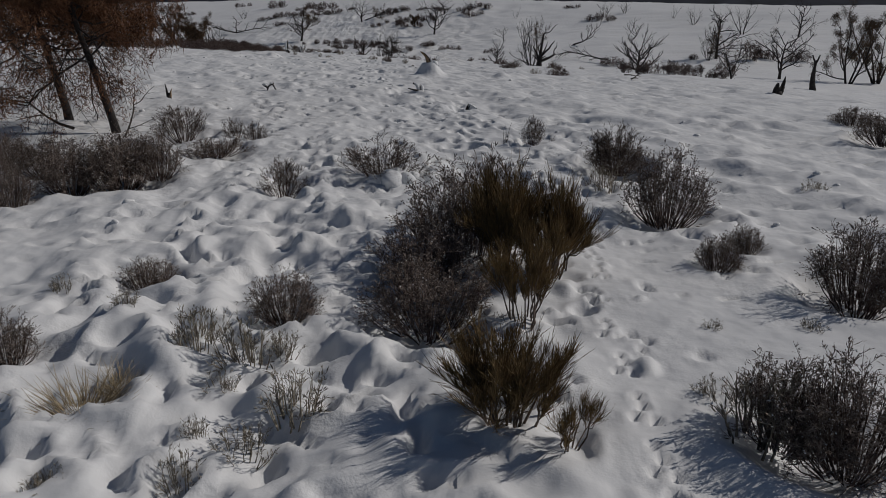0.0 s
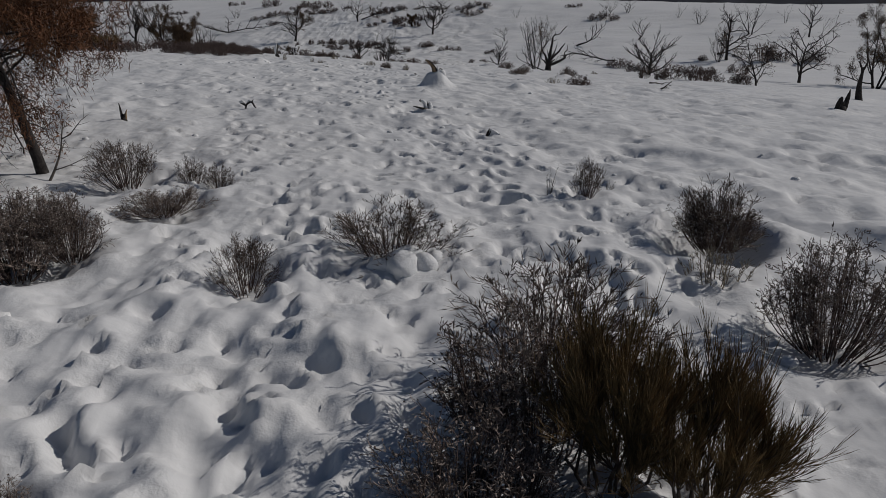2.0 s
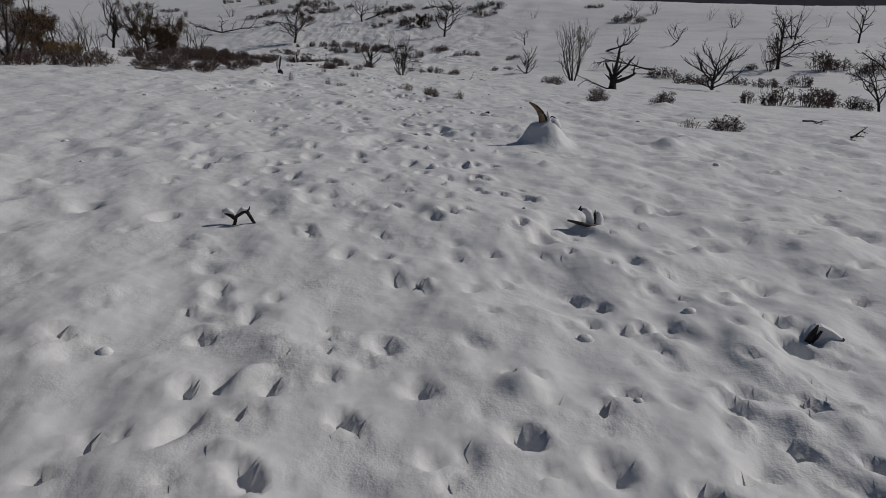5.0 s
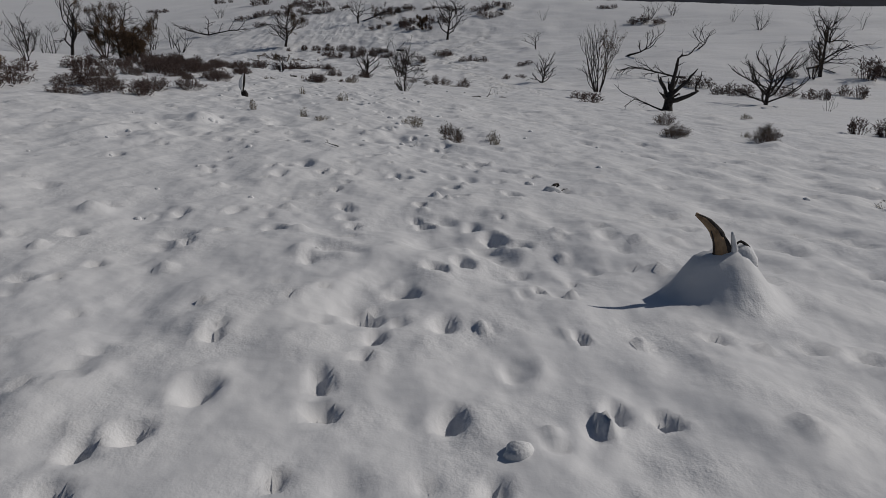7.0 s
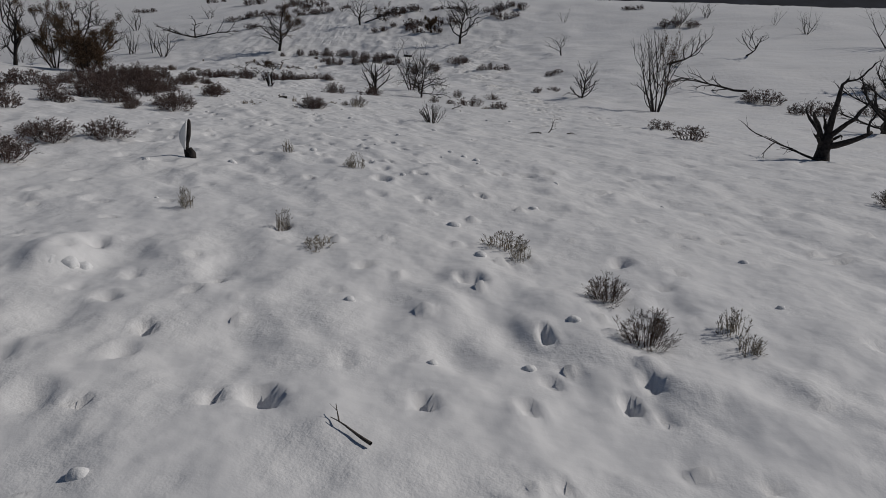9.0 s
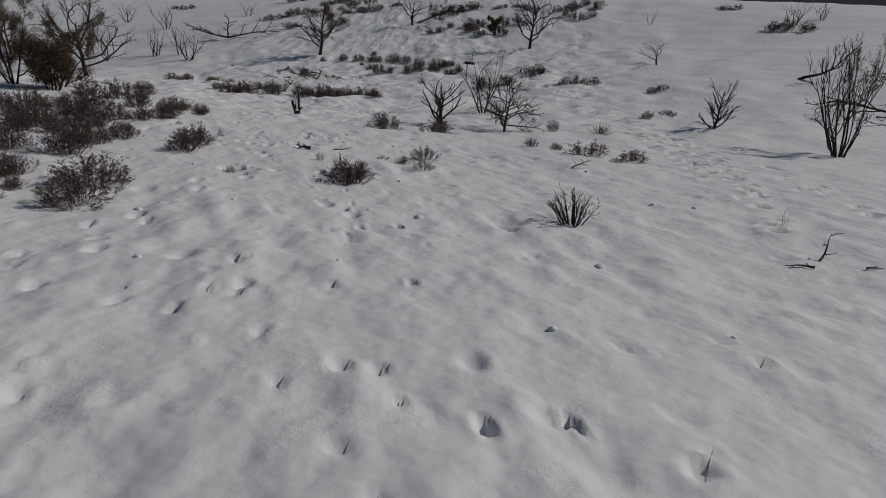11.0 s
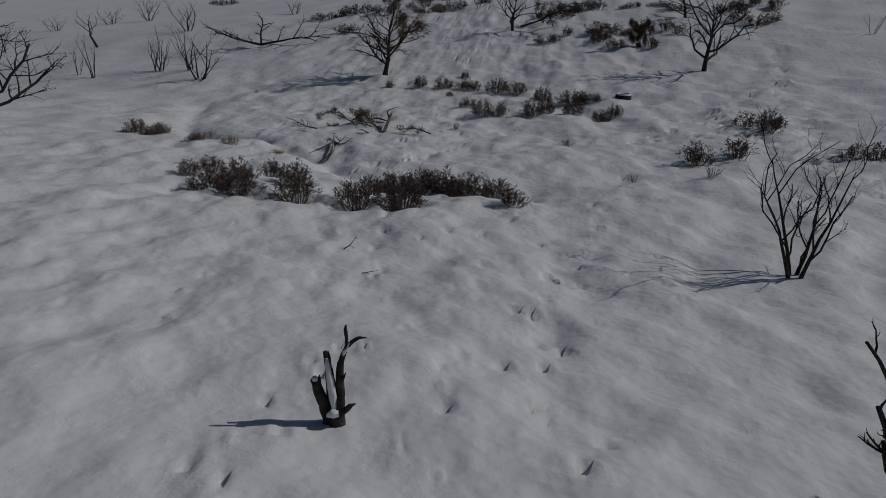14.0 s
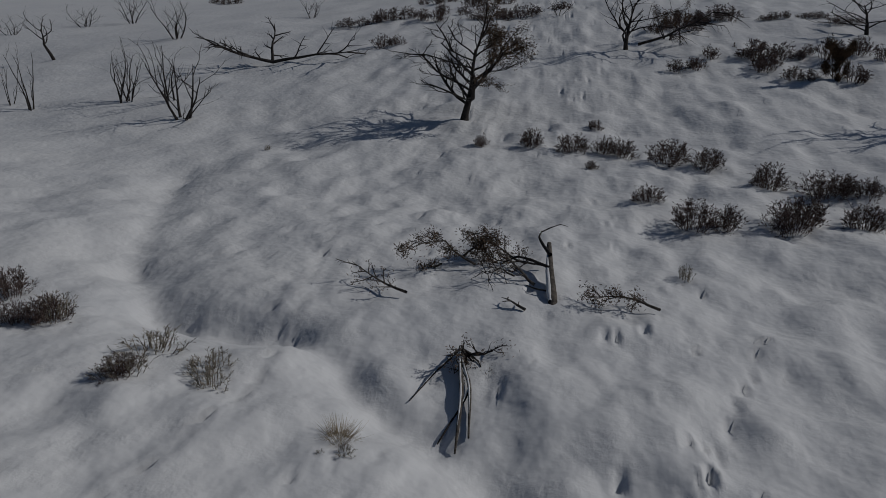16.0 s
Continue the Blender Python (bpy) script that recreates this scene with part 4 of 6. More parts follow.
    wood, shoots, rime = fan_shrub(545, 26, 5, 3, 0, foot=0.08, rim=0.3, shoot=0.11, shoot_width=0.010, thick=1.5, loose=0.45, flare=0.6)
    dead = new("dead_shrub")
    part("twigwork", wood, CHAR, dead)
    part("foliage", shoots, DARK_TWIG, dead, "stiff bare shoots")
    tagged(dead, "charred bare shrub with stiff forking twigs in snow", "shrub")
    plant([(-4.20, 50.30, 0.95, 0.80)], [dead], "", 46)
    for ob in pale + [straw, sprig, spiky, dead]:
        drop_pattern(ob)
    for k, (x, y, w, h, stems, blades) in enumerate(BROOMS):
        wood, fine = broom_shape(600 + k, stems, blades)
        ob = new("broom_bush")
        part("limbwork", wood, TWIG, ob)
        part("stem_mass", fine, GREEN_STEM, ob, "olive-brown fine stems")
        ob.matrix_basis = pose(x, y, ground_z(x, y) - 0.02, 0, 0, 40 * k)
        ob.scale = (w, w, h)
        tagged(ob, "large olive-brown broom-like bush with fine upright stems" if h > 0.6 else "small olive-brown broom-like bush", "bush", "broom bushes")


plant_all()


# ---- trees ----
def limb(rng, wood, leaves, p, way, length, radius, depth, style):
    """A limb with side branches, down to twigs."""
    steps_n = 5 if depth > 1 else 4 if depth else 3
    path, end = bend(rng, p, way, length, steps_n, style["wander"], style["rise"] * (1 if depth else 0.5))
    tip = 0.55 if depth > 1 else 0.35 if depth else 0.2
    tube(wood, path, [radius * (1 - (1 - tip) * i / steps_n) for i in range(steps_n + 1)], 7 if depth > 1 else 5 if depth else 3)
    if depth == 0:
        if leaves is not None and path[-1][0] > style["leaf_from"] and rng.random() < style["leafy"] * (0.35 if path[-1][2] < style["bare_below"] else 1):
            n = style["clump"]
            q = path[1] + (path[-1] - path[1]) * rng.random((n, 1)) + rng.normal(size=(n, 3)) * style["puff"]
            add_slivers(leaves, q, lengths_to_one(rng.normal(size=(n, 3)) + (0, 0, style["hang"])), style["leaf"] * (0.7 + 0.6 * rng.random(n)), style["leaf"] * style["slender"], rng)
        return path
    for b in range(style["branches"][min(depth, 2)]):
        k = 0.3 + 0.7 * (b + rng.random()) / style["branches"][min(depth, 2)]
        i = min(int(k * steps_n), steps_n - 1)
        q = path[i] + (path[i + 1] - path[i]) * (k * steps_n - i)
        w = unit(path[i + 1] - path[i])
        side = unit(across(w, rng.normal(size=3)))
        turn = style["angle"] * (0.7 + 0.6 * rng.random())
        limb(rng, wood, leaves, q, unit(w * math.cos(turn) + side * math.sin(turn)), length * style["ratio"] * (0.7 + 0.5 * rng.random()) * (1.15 - 0.5 * k), radius * 0.55 * (1.1 - 0.4 * k), depth - 1, style)
    return path


STYLES = {
    "base": dict(limb_girth=1.0, bare_below=-9.0, stems=1, fork=0.32, limbs=6, spread=0.75, leaf_from=-99.0, wander=0.19, rise=0.10, branches=(0, 4, 4), angle=0.75, ratio=0.5, leafy=0.0, clump=5, puff=0.06, leaf=0.09, hang=0.0, girth=0.028, up=0.35, lean=0.05, slender=0.32),
    "vase": dict(stems=4, fork=0.08, limbs=16, spread=0.62, girth=0.015, branches=(0, 5, 4), angle=0.85, up=0.55, wander=0.2, rise=0.26),
    "tall": dict(stems=1, fork=0.2, limbs=12, spread=0.9, wander=0.26, branches=(0, 5, 5), up=0.5),
    "fork": dict(stems=1, fork=0.2, limbs=10, spread=1.0, leafy=0.10, clump=9, leaf=0.10, puff=0.07, wander=0.26, branches=(0, 6, 6), girth=0.026, up=0.45),
    "tuft": dict(leaf_from=0.55, stems=1, fork=0.26, limbs=20, spread=0.95, leafy=0.6, branches=(0, 6, 5), clump=36, puff=0.11, leaf=0.11, up=0.25, lean=0.02, rise=0.14, girth=0.03),
    "bent": dict(stems=1, fork=0.55, limbs=5, spread=0.8, wander=0.25, lean=0.45, rise=0.2),
    "slim": dict(stems=3, fork=0.04, limbs=5, spread=0.25, girth=0.010, branches=(0, 4, 3), angle=0.6, ratio=0.4, up=0.9),
    "char": dict(stems=1, fork=0.10, limbs=14, spread=0.8, girth=0.038, branches=(0, 3, 3), wander=0.17, ratio=0.4, up=0.8, angle=0.6, rise=0.22),
    "fan": dict(stems=1, fork=0.12, limbs=20, spread=1.0, girth=0.030, branches=(0, 6, 5), wander=0.14, ratio=0.42, up=0.42, angle=0.5, rise=0.14),
    "spread": dict(stems=1, fork=0.2, limbs=18, spread=1.05, branches=(0, 9, 9), wander=0.18, leafy=0.25, clump=4, leaf=0.035, rise=-0.02, up=0.3, girth=0.026, lean=0.2),
    "lean": dict(stems=1, fork=0.35, limbs=5, spread=0.9, lean=0.1, branches=(0, 5, 4)),
    "leafy": dict(leaf_from=0.0, stems=7, fork=0.05, limbs=30, spread=0.95, leafy=0.6, branches=(0, 6, 5), clump=9, leaf=0.10, girth=0.014, up=0.9, angle=0.5, rise=0.18),
    "dead": dict(stems=4, fork=0.06, limbs=18, spread=0.95, leafy=0.75, branches=(0, 5, 5), clump=44, leaf=0.11, slender=0.25, puff=0.10, wander=0.2, girth=0.02, up=0.5),
    "post": dict(stems=1, fork=0.8, limbs=2, spread=0.2, girth=0.07, branches=(0, 0, 0)),
    "pine": dict(stems=1, fork=0.40, limbs=44, limb_girth=0.42, bare_below=1.35, spread=1.0, leafy=1.0, branches=(0, 5, 6), wander=0.27, clump=50, slender=0.11, leaf=0.102, puff=0.085, hang=-0.3, rise=-0.02, up=-0.26, girth=0.020),
}


def burnt_tree(x, y, tall, wide, kind, seed, label="", lean_x=0.0, lean_y=0.0, turn=0.0):
    """A fire-killed tree: trunk, each limb a part, and what is left of its leaves."""
    rng = np.random.default_rng(seed)
    style = {**STYLES["base"], **STYLES[kind]}
    far_off = y > 112 or abs(x) > 32
    if far_off:
        style["branches"] = tuple(min(b, 4) for b in style["branches"])
    thing = new("juniper_snag" if kind != "pine" else "scorched_pine")
    leaves = ([], []) if style["leafy"] else None
    trunks = []
    girth = style["girth"] * tall
    limbs = []
    per = max(1, round(style["limbs"] / style["stems"]))
    for s in range(style["stems"]):
        a0 = 2 * math.pi * (s + rng.random() * 0.7) / style["stems"]
        out = 0.0 if style["stems"] == 1 else 0.03 * wide
        foot = np.array((math.cos(a0) * out, math.sin(a0) * out, -0.25))
        way = np.array((lean_x + rng.normal() * style["lean"], lean_y + rng.normal() * style["lean"], 1.0))
        if style["stems"] > 1:
            way = way + np.array((math.cos(a0), math.sin(a0), 0)) * style["spread"] * 0.55
        reach = tall * (0.84 if kind == "tuft" else 0.62 if style["stems"] == 1 else 0.72 + 0.25 * rng.random())
        path, end = bend(rng, foot, way, reach + 0.25, 7, 0.07 if kind != "bent" else 0.16, 0.06)
        path[0] = path[0] - np.array((0, 0, 0.1))
        trunk = ([], [])
        trunks.append(trunk)
        tube(trunk, path, [girth * (1.3 if i == 0 else 1.0 - 0.8 * i / 7) for i in range(8)], 9)
        for b in range(per):
            k = style["fork"] + (1 - style["fork"]) * (b + 0.9 * rng.random()) / per
            i = min(int(k * 7), 6)
            p = path[i] + (path[i + 1] - path[i]) * (k * 7 - i)
            a = a0 + b * 2.4 + rng.normal() * 0.4
            up = style["up"] + 0.55 * k + rng.normal() * 0.28
            w = unit(np.array((math.cos(a), math.sin(a), 0)) * style["spread"] + np.array((0, 0, up)))
            length = 0.5 * wide * (0.5 + 0.75 * rng.random()) * (1.25 - 0.45 * k) / max(0.35, math.hypot(w[0], w[1])) ** 0.5
            limbs.append((p, w, min(length, tall * 0.6), girth * (0.55 - 0.3 * k) * style["limb_girth"]))
    woods = []
    for p, w, length, r in limbs:
        woods.append(([], []))
        limb(rng, woods[-1], leaves, p, w, length, r, 1 if far_off else 2, style)
    spots = np.array([v for shape in trunks + woods for v in shape[0]])
    low, high = np.percentile(spots, 1.5, axis=0), np.percentile(spots, 98.5, axis=0)
    grow = np.array([min(max(wide / max(high[0] - low[0], high[1] - low[1], 0.1), 0.6), 1.9)] * 2 + [min(max(tall / max(high[2], 0.1), 0.6), 1.9)])
    for shape in trunks + woods + ([leaves] if leaves else []):
        shape[0][:] = np.array(shape[0]).reshape(-1, 3) * grow
    for trunk in trunks:
        part("trunk", trunk, CHAR, thing)
    for wood in woods:
        part("limb", wood, CHAR, thing)
    if leaves is not None and leaves[0]:
        part("foliage", leaves, RUST if kind == "pine" else SCORCHED if kind == "dead" else DULL_LEAF, thing, "rust-brown scorched needles" if kind in ("pine", "dead") else "dry brown leaves")
    thing.matrix_basis = pose(x, y, ground_z(x, y), 0, 0, turn)
    words = {"fan": "bare burnt juniper with a fan of limbs", "vase": "blackened many-stemmed juniper skeleton in snow", "slim": "slender bare burnt saplings in snow",
             "char": "thick charred tree with broken bare limbs", "pine": "fire-scorched tree with rusty dead needles", "dead": "burnt juniper with brown dead foliage",
             "leafy": "burnt juniper keeping a few dry leaves", "tuft": "bare burnt tree with one leafy tuft", "post": "charred upright trunk stub in snow", "bent": "crooked bare burnt tree in snow",
             "lean": "half-fallen burnt tree leaning over snow", "spread": "wide low burnt tree with fine reddish twigs"}
    tagged(thing, label or words.get(kind, "bare burnt juniper standing in snow"), "tree", "burnt trees")
    return thing


burnt_tree(-20.29, 105.07, 4.52, 4.88, "tuft", 901)
burnt_tree(-32.71, 105.52, 3.37, 3.49, "vase", 902)
burnt_tree(-37.25, 109.05, 2.44, 1.73, "vase", 903)
burnt_tree(-49.09, 120.45, 3.10, 2.32, "bent", 904)
burnt_tree(-43.28, 108.60, 2.19, 1.13, "slim", 905)
burnt_tree(-41.95, 108.15, 3.16, 1.39, "slim", 906)
burnt_tree(-43.90, 127.20, 2.97, 3.33, "vase", 907)
burnt_tree(-55.17, 140.81, 2.98, 3.69, "vase", 908)
burnt_tree(-58.48, 138.44, 1.97, 3.60, "vase", 909)
burnt_tree(-60.86, 131.95, 1.60, 2.81, "vase", 910)
burnt_tree(-12.76, 116.58, 3.64, 4.27, "tall", 911)
burnt_tree(-38.31, 142.36, 2.10, 3.12, "vase", 912)
burnt_tree(-16.20, 128.48, 1.38, 2.16, "vase", 913)
burnt_tree(0.24, 119.04, 2.79, 4.01, "tall", 914)
burnt_tree(-1.25, 104.06, 4.47, 4.26, "tall", 915)
burnt_tree(4.42, 119.93, 1.94, 2.60, "vase", 916)
burnt_tree(11.01, 112.21, 1.78, 1.49, "slim", 917)
burnt_tree(-30.32, 82.98, 4.90, 5.42, "fork", 918)
burnt_tree(-5.52, 74.79, 3.25, 2.96, "vase", 919)
burnt_tree(-7.21, 66.24, 1.81, 1.70, "char", 920)
burnt_tree(-4.79, 66.02, 2.12, 2.70, "spread", 921)
burnt_tree(7.87, 94.99, 1.93, 3.02, "lean", 922)
burnt_tree(8.03, 66.05, 4.25, 3.24, "leafy", 923)
burnt_tree(5.25, 72.26, 2.22, 1.74, "fan", 924)
burnt_tree(15.35, 88.18, 3.02, 2.65, "bent", 925)
burnt_tree(-22.33, 66.01, 2.06, 2.20, "dead", 926)
burnt_tree(-24.56, 67.03, 3.65, 2.74, "dead", 927)
burnt_tree(-20.06, 42.04, 3.74, 3.54, "dead", 928)
burnt_tree(-21.55, 47.06, 1.98, 1.70, "dead", 929)
burnt_tree(-22.72, 54.37, 2.81, 1.65, "slim", 930)
burnt_tree(-55.57, 114.39, 4.27, 2.18, "tall", 931)
burnt_tree(-57.10, 119.29, 2.34, 2.44, "tall", 932)
burnt_tree(-47.84, 105.11, 2.23, 1.80, "vase", 933)
burnt_tree(-65.41, 123.70, 4.22, 3.90, "tall", 934)
burnt_tree(-60.73, 114.72, 3.40, 2.90, "tall", 935)
burnt_tree(-4.28, 110.42, 1.54, 1.13, "dead", 936)
burnt_tree(-10.34, 118.83, 2.03, 1.75, "dead", 937)
burnt_tree(15.60, 57.94, 3.28, 4.25, "fan", 938)
burnt_tree(23.78, 92.11, 2.56, 2.61, "bent", 939)
burnt_tree(-37.61, 108.98, 3.09, 2.58, "slim", 940)
burnt_tree(0.01, 51.79, 0.41, 0.30, "slim", 941)
burnt_tree(29.52, 78.61, 5.36, 3.21, "tall", 942)
burnt_tree(17.05, 54.18, 1.06, 0.70, "slim", 943)
burnt_tree(-27.42, 65.97, 2.04, 2.09, "slim", 944)
burnt_tree(-27.36, 62.88, 1.83, 2.27, "vase", 945)
burnt_tree(-34.83, 108.57, 2.88, 2.71, "slim", 946)
burnt_tree(24.00, 110.48, 2.26, 2.73, "vase", 947)
burnt_tree(27.39, 112.36, 2.13, 2.46, "vase", 948)
burnt_tree(33.72, 108.53, 2.06, 1.64, "slim", 949)
burnt_tree(35.49, 104.69, 2.52, 2.58, "vase", 950)
burnt_tree(38.97, 95.70, 4.16, 3.91, "vase", 951)
burnt_tree(46.36, 102.69, 2.77, 1.97, "slim", 952)
burnt_tree(45.08, 93.11, 4.78, 3.48, "tall", 953)
burnt_tree(28.14, 77.18, 3.46, 2.58, "leafy", 954)
burnt_tree(16.87, 42.04, 2.35, 2.45, "fork", 955)
burnt_tree(26.11, 55.98, 4.60, 4.80, "fork", 956)
burnt_tree(27.68, 49.17, 4.52, 3.48, "dead", 957)
burnt_tree(30.51, 50.67, 5.30, 4.38, "dead", 958)
burnt_tree(15.64, 30.14, 1.45, 0.45, "post", 959)
burnt_tree(-7.75, 14.72, 4.41, 3.18, "pine", 960, lean_x=-0.2)
burnt_tree(-6.22, 13.54, 4.63, 3.48, "pine", 961, lean_x=-0.2)
burnt_tree(-27.00, 67.50, 4.10, 3.30, "tall", 990)
burnt_tree(-29.20, 68.20, 2.00, 1.30, "slim", 991)
burnt_tree(-23.60, 68.60, 2.60, 2.60, "dead", 992)


# ---- stumps, logs and snow-laden bits ----
def snow_cap(name, x, y, w, d, h, seed, label):
    """A rounded heap of snow."""
    bm = bmesh.new()
    bmesh.ops.create_icosphere(bm, subdivisions=3, radius=1)
    for v in bm.verts:
        k = 1 + 0.22 * noise.noise(v.co * 1.6 + Vector((seed, 0, 0))) + 0.08 * noise.noise(v.co * 4 + Vector((0, seed, 0)))
        v.co = Vector((v.co.x * w * k, v.co.y * d * k, v.co.z * h * k))
    me = bpy.data.meshes.new(name)
    bm.to_mesh(me)
    bm.free()
    me.materials.append(LOOSE_SNOW)
    me.polygons.foreach_set("use_smooth", [True] * len(me.polygons))
    ob = new(name, me)
    ob.matrix_basis = pose(x, y, ground_z(x, y) + h * 0.1, 0, 0, seed * 37)
    return tagged(ob, label, "snow")


def on_ground(ob, x, y, turn=0.0, lift=0.0):
    ob.matrix_basis = pose(x, y, ground_z(x, y) + lift, 0, 0, turn)
    return ob


def stout_tree(x, y):
    """A stout charred trunk with broken, upswept limbs."""
    thing = new("juniper_snag")
    trunk = ([], [])
    tube(trunk, [(0, 0, -0.3), (0, 0, 0.0), (0.01, 0, 0.30), (0.05, 0.01, 0.66), (0.10, 0.02, 0.85)], [0.33, 0.26, 0.20, 0.21, 0.12], 11)
    part("trunk", trunk, CHAR, thing)
    rng = np.random.default_rng(7)
    for path, radii in (
        ([(0.06, 0, 0.6), (0.12, 0.05, 1.2), (0.22, 0.08, 1.85), (0.30, 0.08, 2.35), (0.42, 0.05, 2.55)], (0.13, 0.10, 0.075, 0.05, 0.03)),
        ([(0.36, 0.08, 2.42), (0.70, 0.0, 2.47), (0.92, -0.05, 2.74), (1.12, 0.0, 2.94), (1.28, 0.05, 3.02)], (0.035, 0.03, 0.026, 0.02, 0.008)),
        ([(0.15, -0.05, 0.8), (0.50, -0.2, 1.2), (0.84, -0.25, 1.55), (1.08, -0.3, 1.90)], (0.09, 0.07, 0.055, 0.02)),
        ([(0.14, -0.1, 0.48), (0.55, -0.35, 0.64), (0.95, -0.5, 0.86), (1.12, -0.5, 0.98)], (0.11, 0.09, 0.075, 0.05)),
        ([(1.05, -0.5, 0.92), (1.04, -0.45, 1.30), (1.25, -0.4, 1.48), (1.24, -0.35, 1.8)], (0.05, 0.035, 0.028, 0.012)),
        ([(-0.06, 0.0, 0.65), (-0.20, 0.1, 0.98), (-0.36, 0.15, 1.30), (-0.46, 0.1, 1.52)], (0.10, 0.075, 0.06, 0.035)),
        ([(-0.10, -0.05, 0.55), (-0.36, -0.2, 0.75), (-0.52, -0.25, 0.90)], (0.07, 0.05, 0.02)),
        ([(0.06, 0.1, 0.9), (-0.02, 0.15, 1.15), (-0.06, 0.2, 1.45)], (0.05, 0.04, 0.015)),
        ([(0.2, 0.0, 0.65), (0.38, -0.1, 0.76), (0.46, -0.12, 0.80)], (0.05, 0.04, 0.03)),
        ([(0.24, 0.1, 1.95), (0.42, 0.1, 2.08), (0.53, 0.1, 2.14)], (0.025, 0.02, 0.008)),
        ([(0.1, 0.2, 0.7), (0.5, 0.7, 1.2), (0.7, 1.0, 1.75)], (0.08, 0.05, 0.015)),
        ([(-0.05, 0.2, 0.8), (-0.3, 0.6, 1.2), (-0.35, 0.9, 1.6)], (0.07, 0.045, 0.015)),
    ):
        wood = ([], [])
        fine = [np.array(path[0], float)]
        wide = [radii[0]]
        for i in range(len(path) - 1):
            for k in (0.5, 1.0):
                p = np.array(path[i]) * (1 - k) + np.array(path[i + 1]) * k
                fine.append(p + rng.normal(size=3) * 0.018)
                wide.append((radii[i] * (1 - k) + radii[i + 1] * k) * (0.9 + 0.2 * rng.random()))
        tube(wood, fine, wide, 8)
        for s in range(2):
            i = 1 + rng.integers(len(fine) - 1)
            way = unit(unit(fine[i] - fine[i - 1]) + rng.normal(size=3) * 0.7)
            tube(wood, [fine[i], fine[i] + way * 0.1, fine[i] + way * 0.2 + rng.normal(size=3) * 0.03], [wide[i] * 0.4, wide[i] * 0.3, 0.004], 5)
        part("limb", wood, CHAR, thing)
    on_ground(thing, x, y)
    thing.scale = (0.82, 0.82, 0.84)
    tagged(thing, "stout charred tree with broken bare upswept limbs", "tree", "burnt trees")


def worn_tube(name, thing, path, radii, mat, seed=0, sides=8, rugged=0.12, label=""):
    """A stem with uneven girth along a smoothed path."""
    path, radii = np.array(path, float), np.array(radii, float)
    n = 4 * (len(path) - 1) + 1
    k = np.linspace(0, len(path) - 1, n)
    fine = np.stack([np.interp(k, np.arange(len(path)), path[:, c]) for c in range(3)], 1)
    fine[1:-1] = (fine[:-2] + 2 * fine[1:-1] + fine[2:]) / 4
    shape = ([], [])
    tube(shape, fine, np.interp(k, np.arange(len(path)), radii), sides)
    for i, p in enumerate(shape[0]):
        axis = fine[i // sides]
        shape[0][i] = axis + (p - axis) * (1 + rugged * 2 * noise.noise(Vector(p) * 14 + Vector((seed, 0, 0))))
    return part(name, shape, mat, thing, label)


def horn_stump(x, y):
    """A splintered stump under a snow mound: a curved tan shard edged with bark, and a broken rim that holds snow."""
    thing = new("snowy_stump")
    lift = 0.36
    rows, ring = 11, ((-1.0, -0.4), (-0.2, -1.0), (0.7, -0.9), (1.0, 0.2), (0.2, 0.7), (-0.7, 0.5))
    verts, faces = [], []
    for i in range(rows):
        k = i / (rows - 1)
        cx, cz = -0.27 * k ** 2.0, lift + 0.46 * k - 0.06 * k * k
        w, d = 0.066 * (1 - k) ** 0.6 + 0.005, 0.034 * (1 - k) ** 0.7 + 0.004
        for a, b in ring:
            verts.append((cx + a * w + 0.010 * noise.noise(Vector((i * 0.9, a, b))), b * d, cz + 0.014 * a))
    n = len(ring)
    for i in range(rows - 1):
        for j in range(n):
            a, b = i * n + j, i * n + (j + 1) % n
            faces.append((a, b, b + n, a + n))
    mesh_object("shard", verts, faces, PALEWOOD, thing, "bare tan splintered wood")
    worn_tube("bark", thing, [(0.06, 0.0, lift - 0.1), (0.05, 0.0, lift + 0.10), (-0.055, 0.0, lift + 0.26), (-0.17, 0.0, lift + 0.36), (-0.26, 0.0, lift + 0.40)], [0.034, 0.034, 0.026, 0.016, 0.005], CHAR, 71, 7, 0.2)
    worn_tube("bark", thing, [(-0.068, -0.01, lift - 0.05), (-0.075, -0.01, lift + 0.12), (-0.12, -0.01, lift + 0.26), (-0.24, 0.0, lift + 0.39)], [0.010, 0.010, 0.009, 0.004], CHAR, 72, 6, 0.2)
    worn_tube("snow_coat", thing, [(0.09, -0.02, lift - 0.05), (0.10, -0.02, lift + 0.10), (0.06, -0.02, lift + 0.24)], [0.03, 0.032, 0.012], LOOSE_SNOW, 73, 7)
    worn_tube("broken_rim", thing, [(0.12, 0.02, lift + 0.10), (0.16, 0.02, lift + 0.15), (0.24, 0.0, lift + 0.10), (0.30, -0.02, lift - 0.02), (0.34, -0.03, lift - 0.17)], [0.010, 0.014, 0.012, 0.014, 0.006], CHAR, 74, 6, 0.25)
    worn_tube("snow_fill", thing, [(0.10, 0.02, lift - 0.10), (0.17, 0.02, lift + 0.03), (0.23, 0.0, lift + 0.01), (0.28, -0.02, lift - 0.14)], [0.05, 0.095, 0.09, 0.05], LOOSE_SNOW, 75, 9)
    on_ground(thing, x, y, 4)
    tagged(thing, "snow-buried stump with a curved splintered shard", "stump")


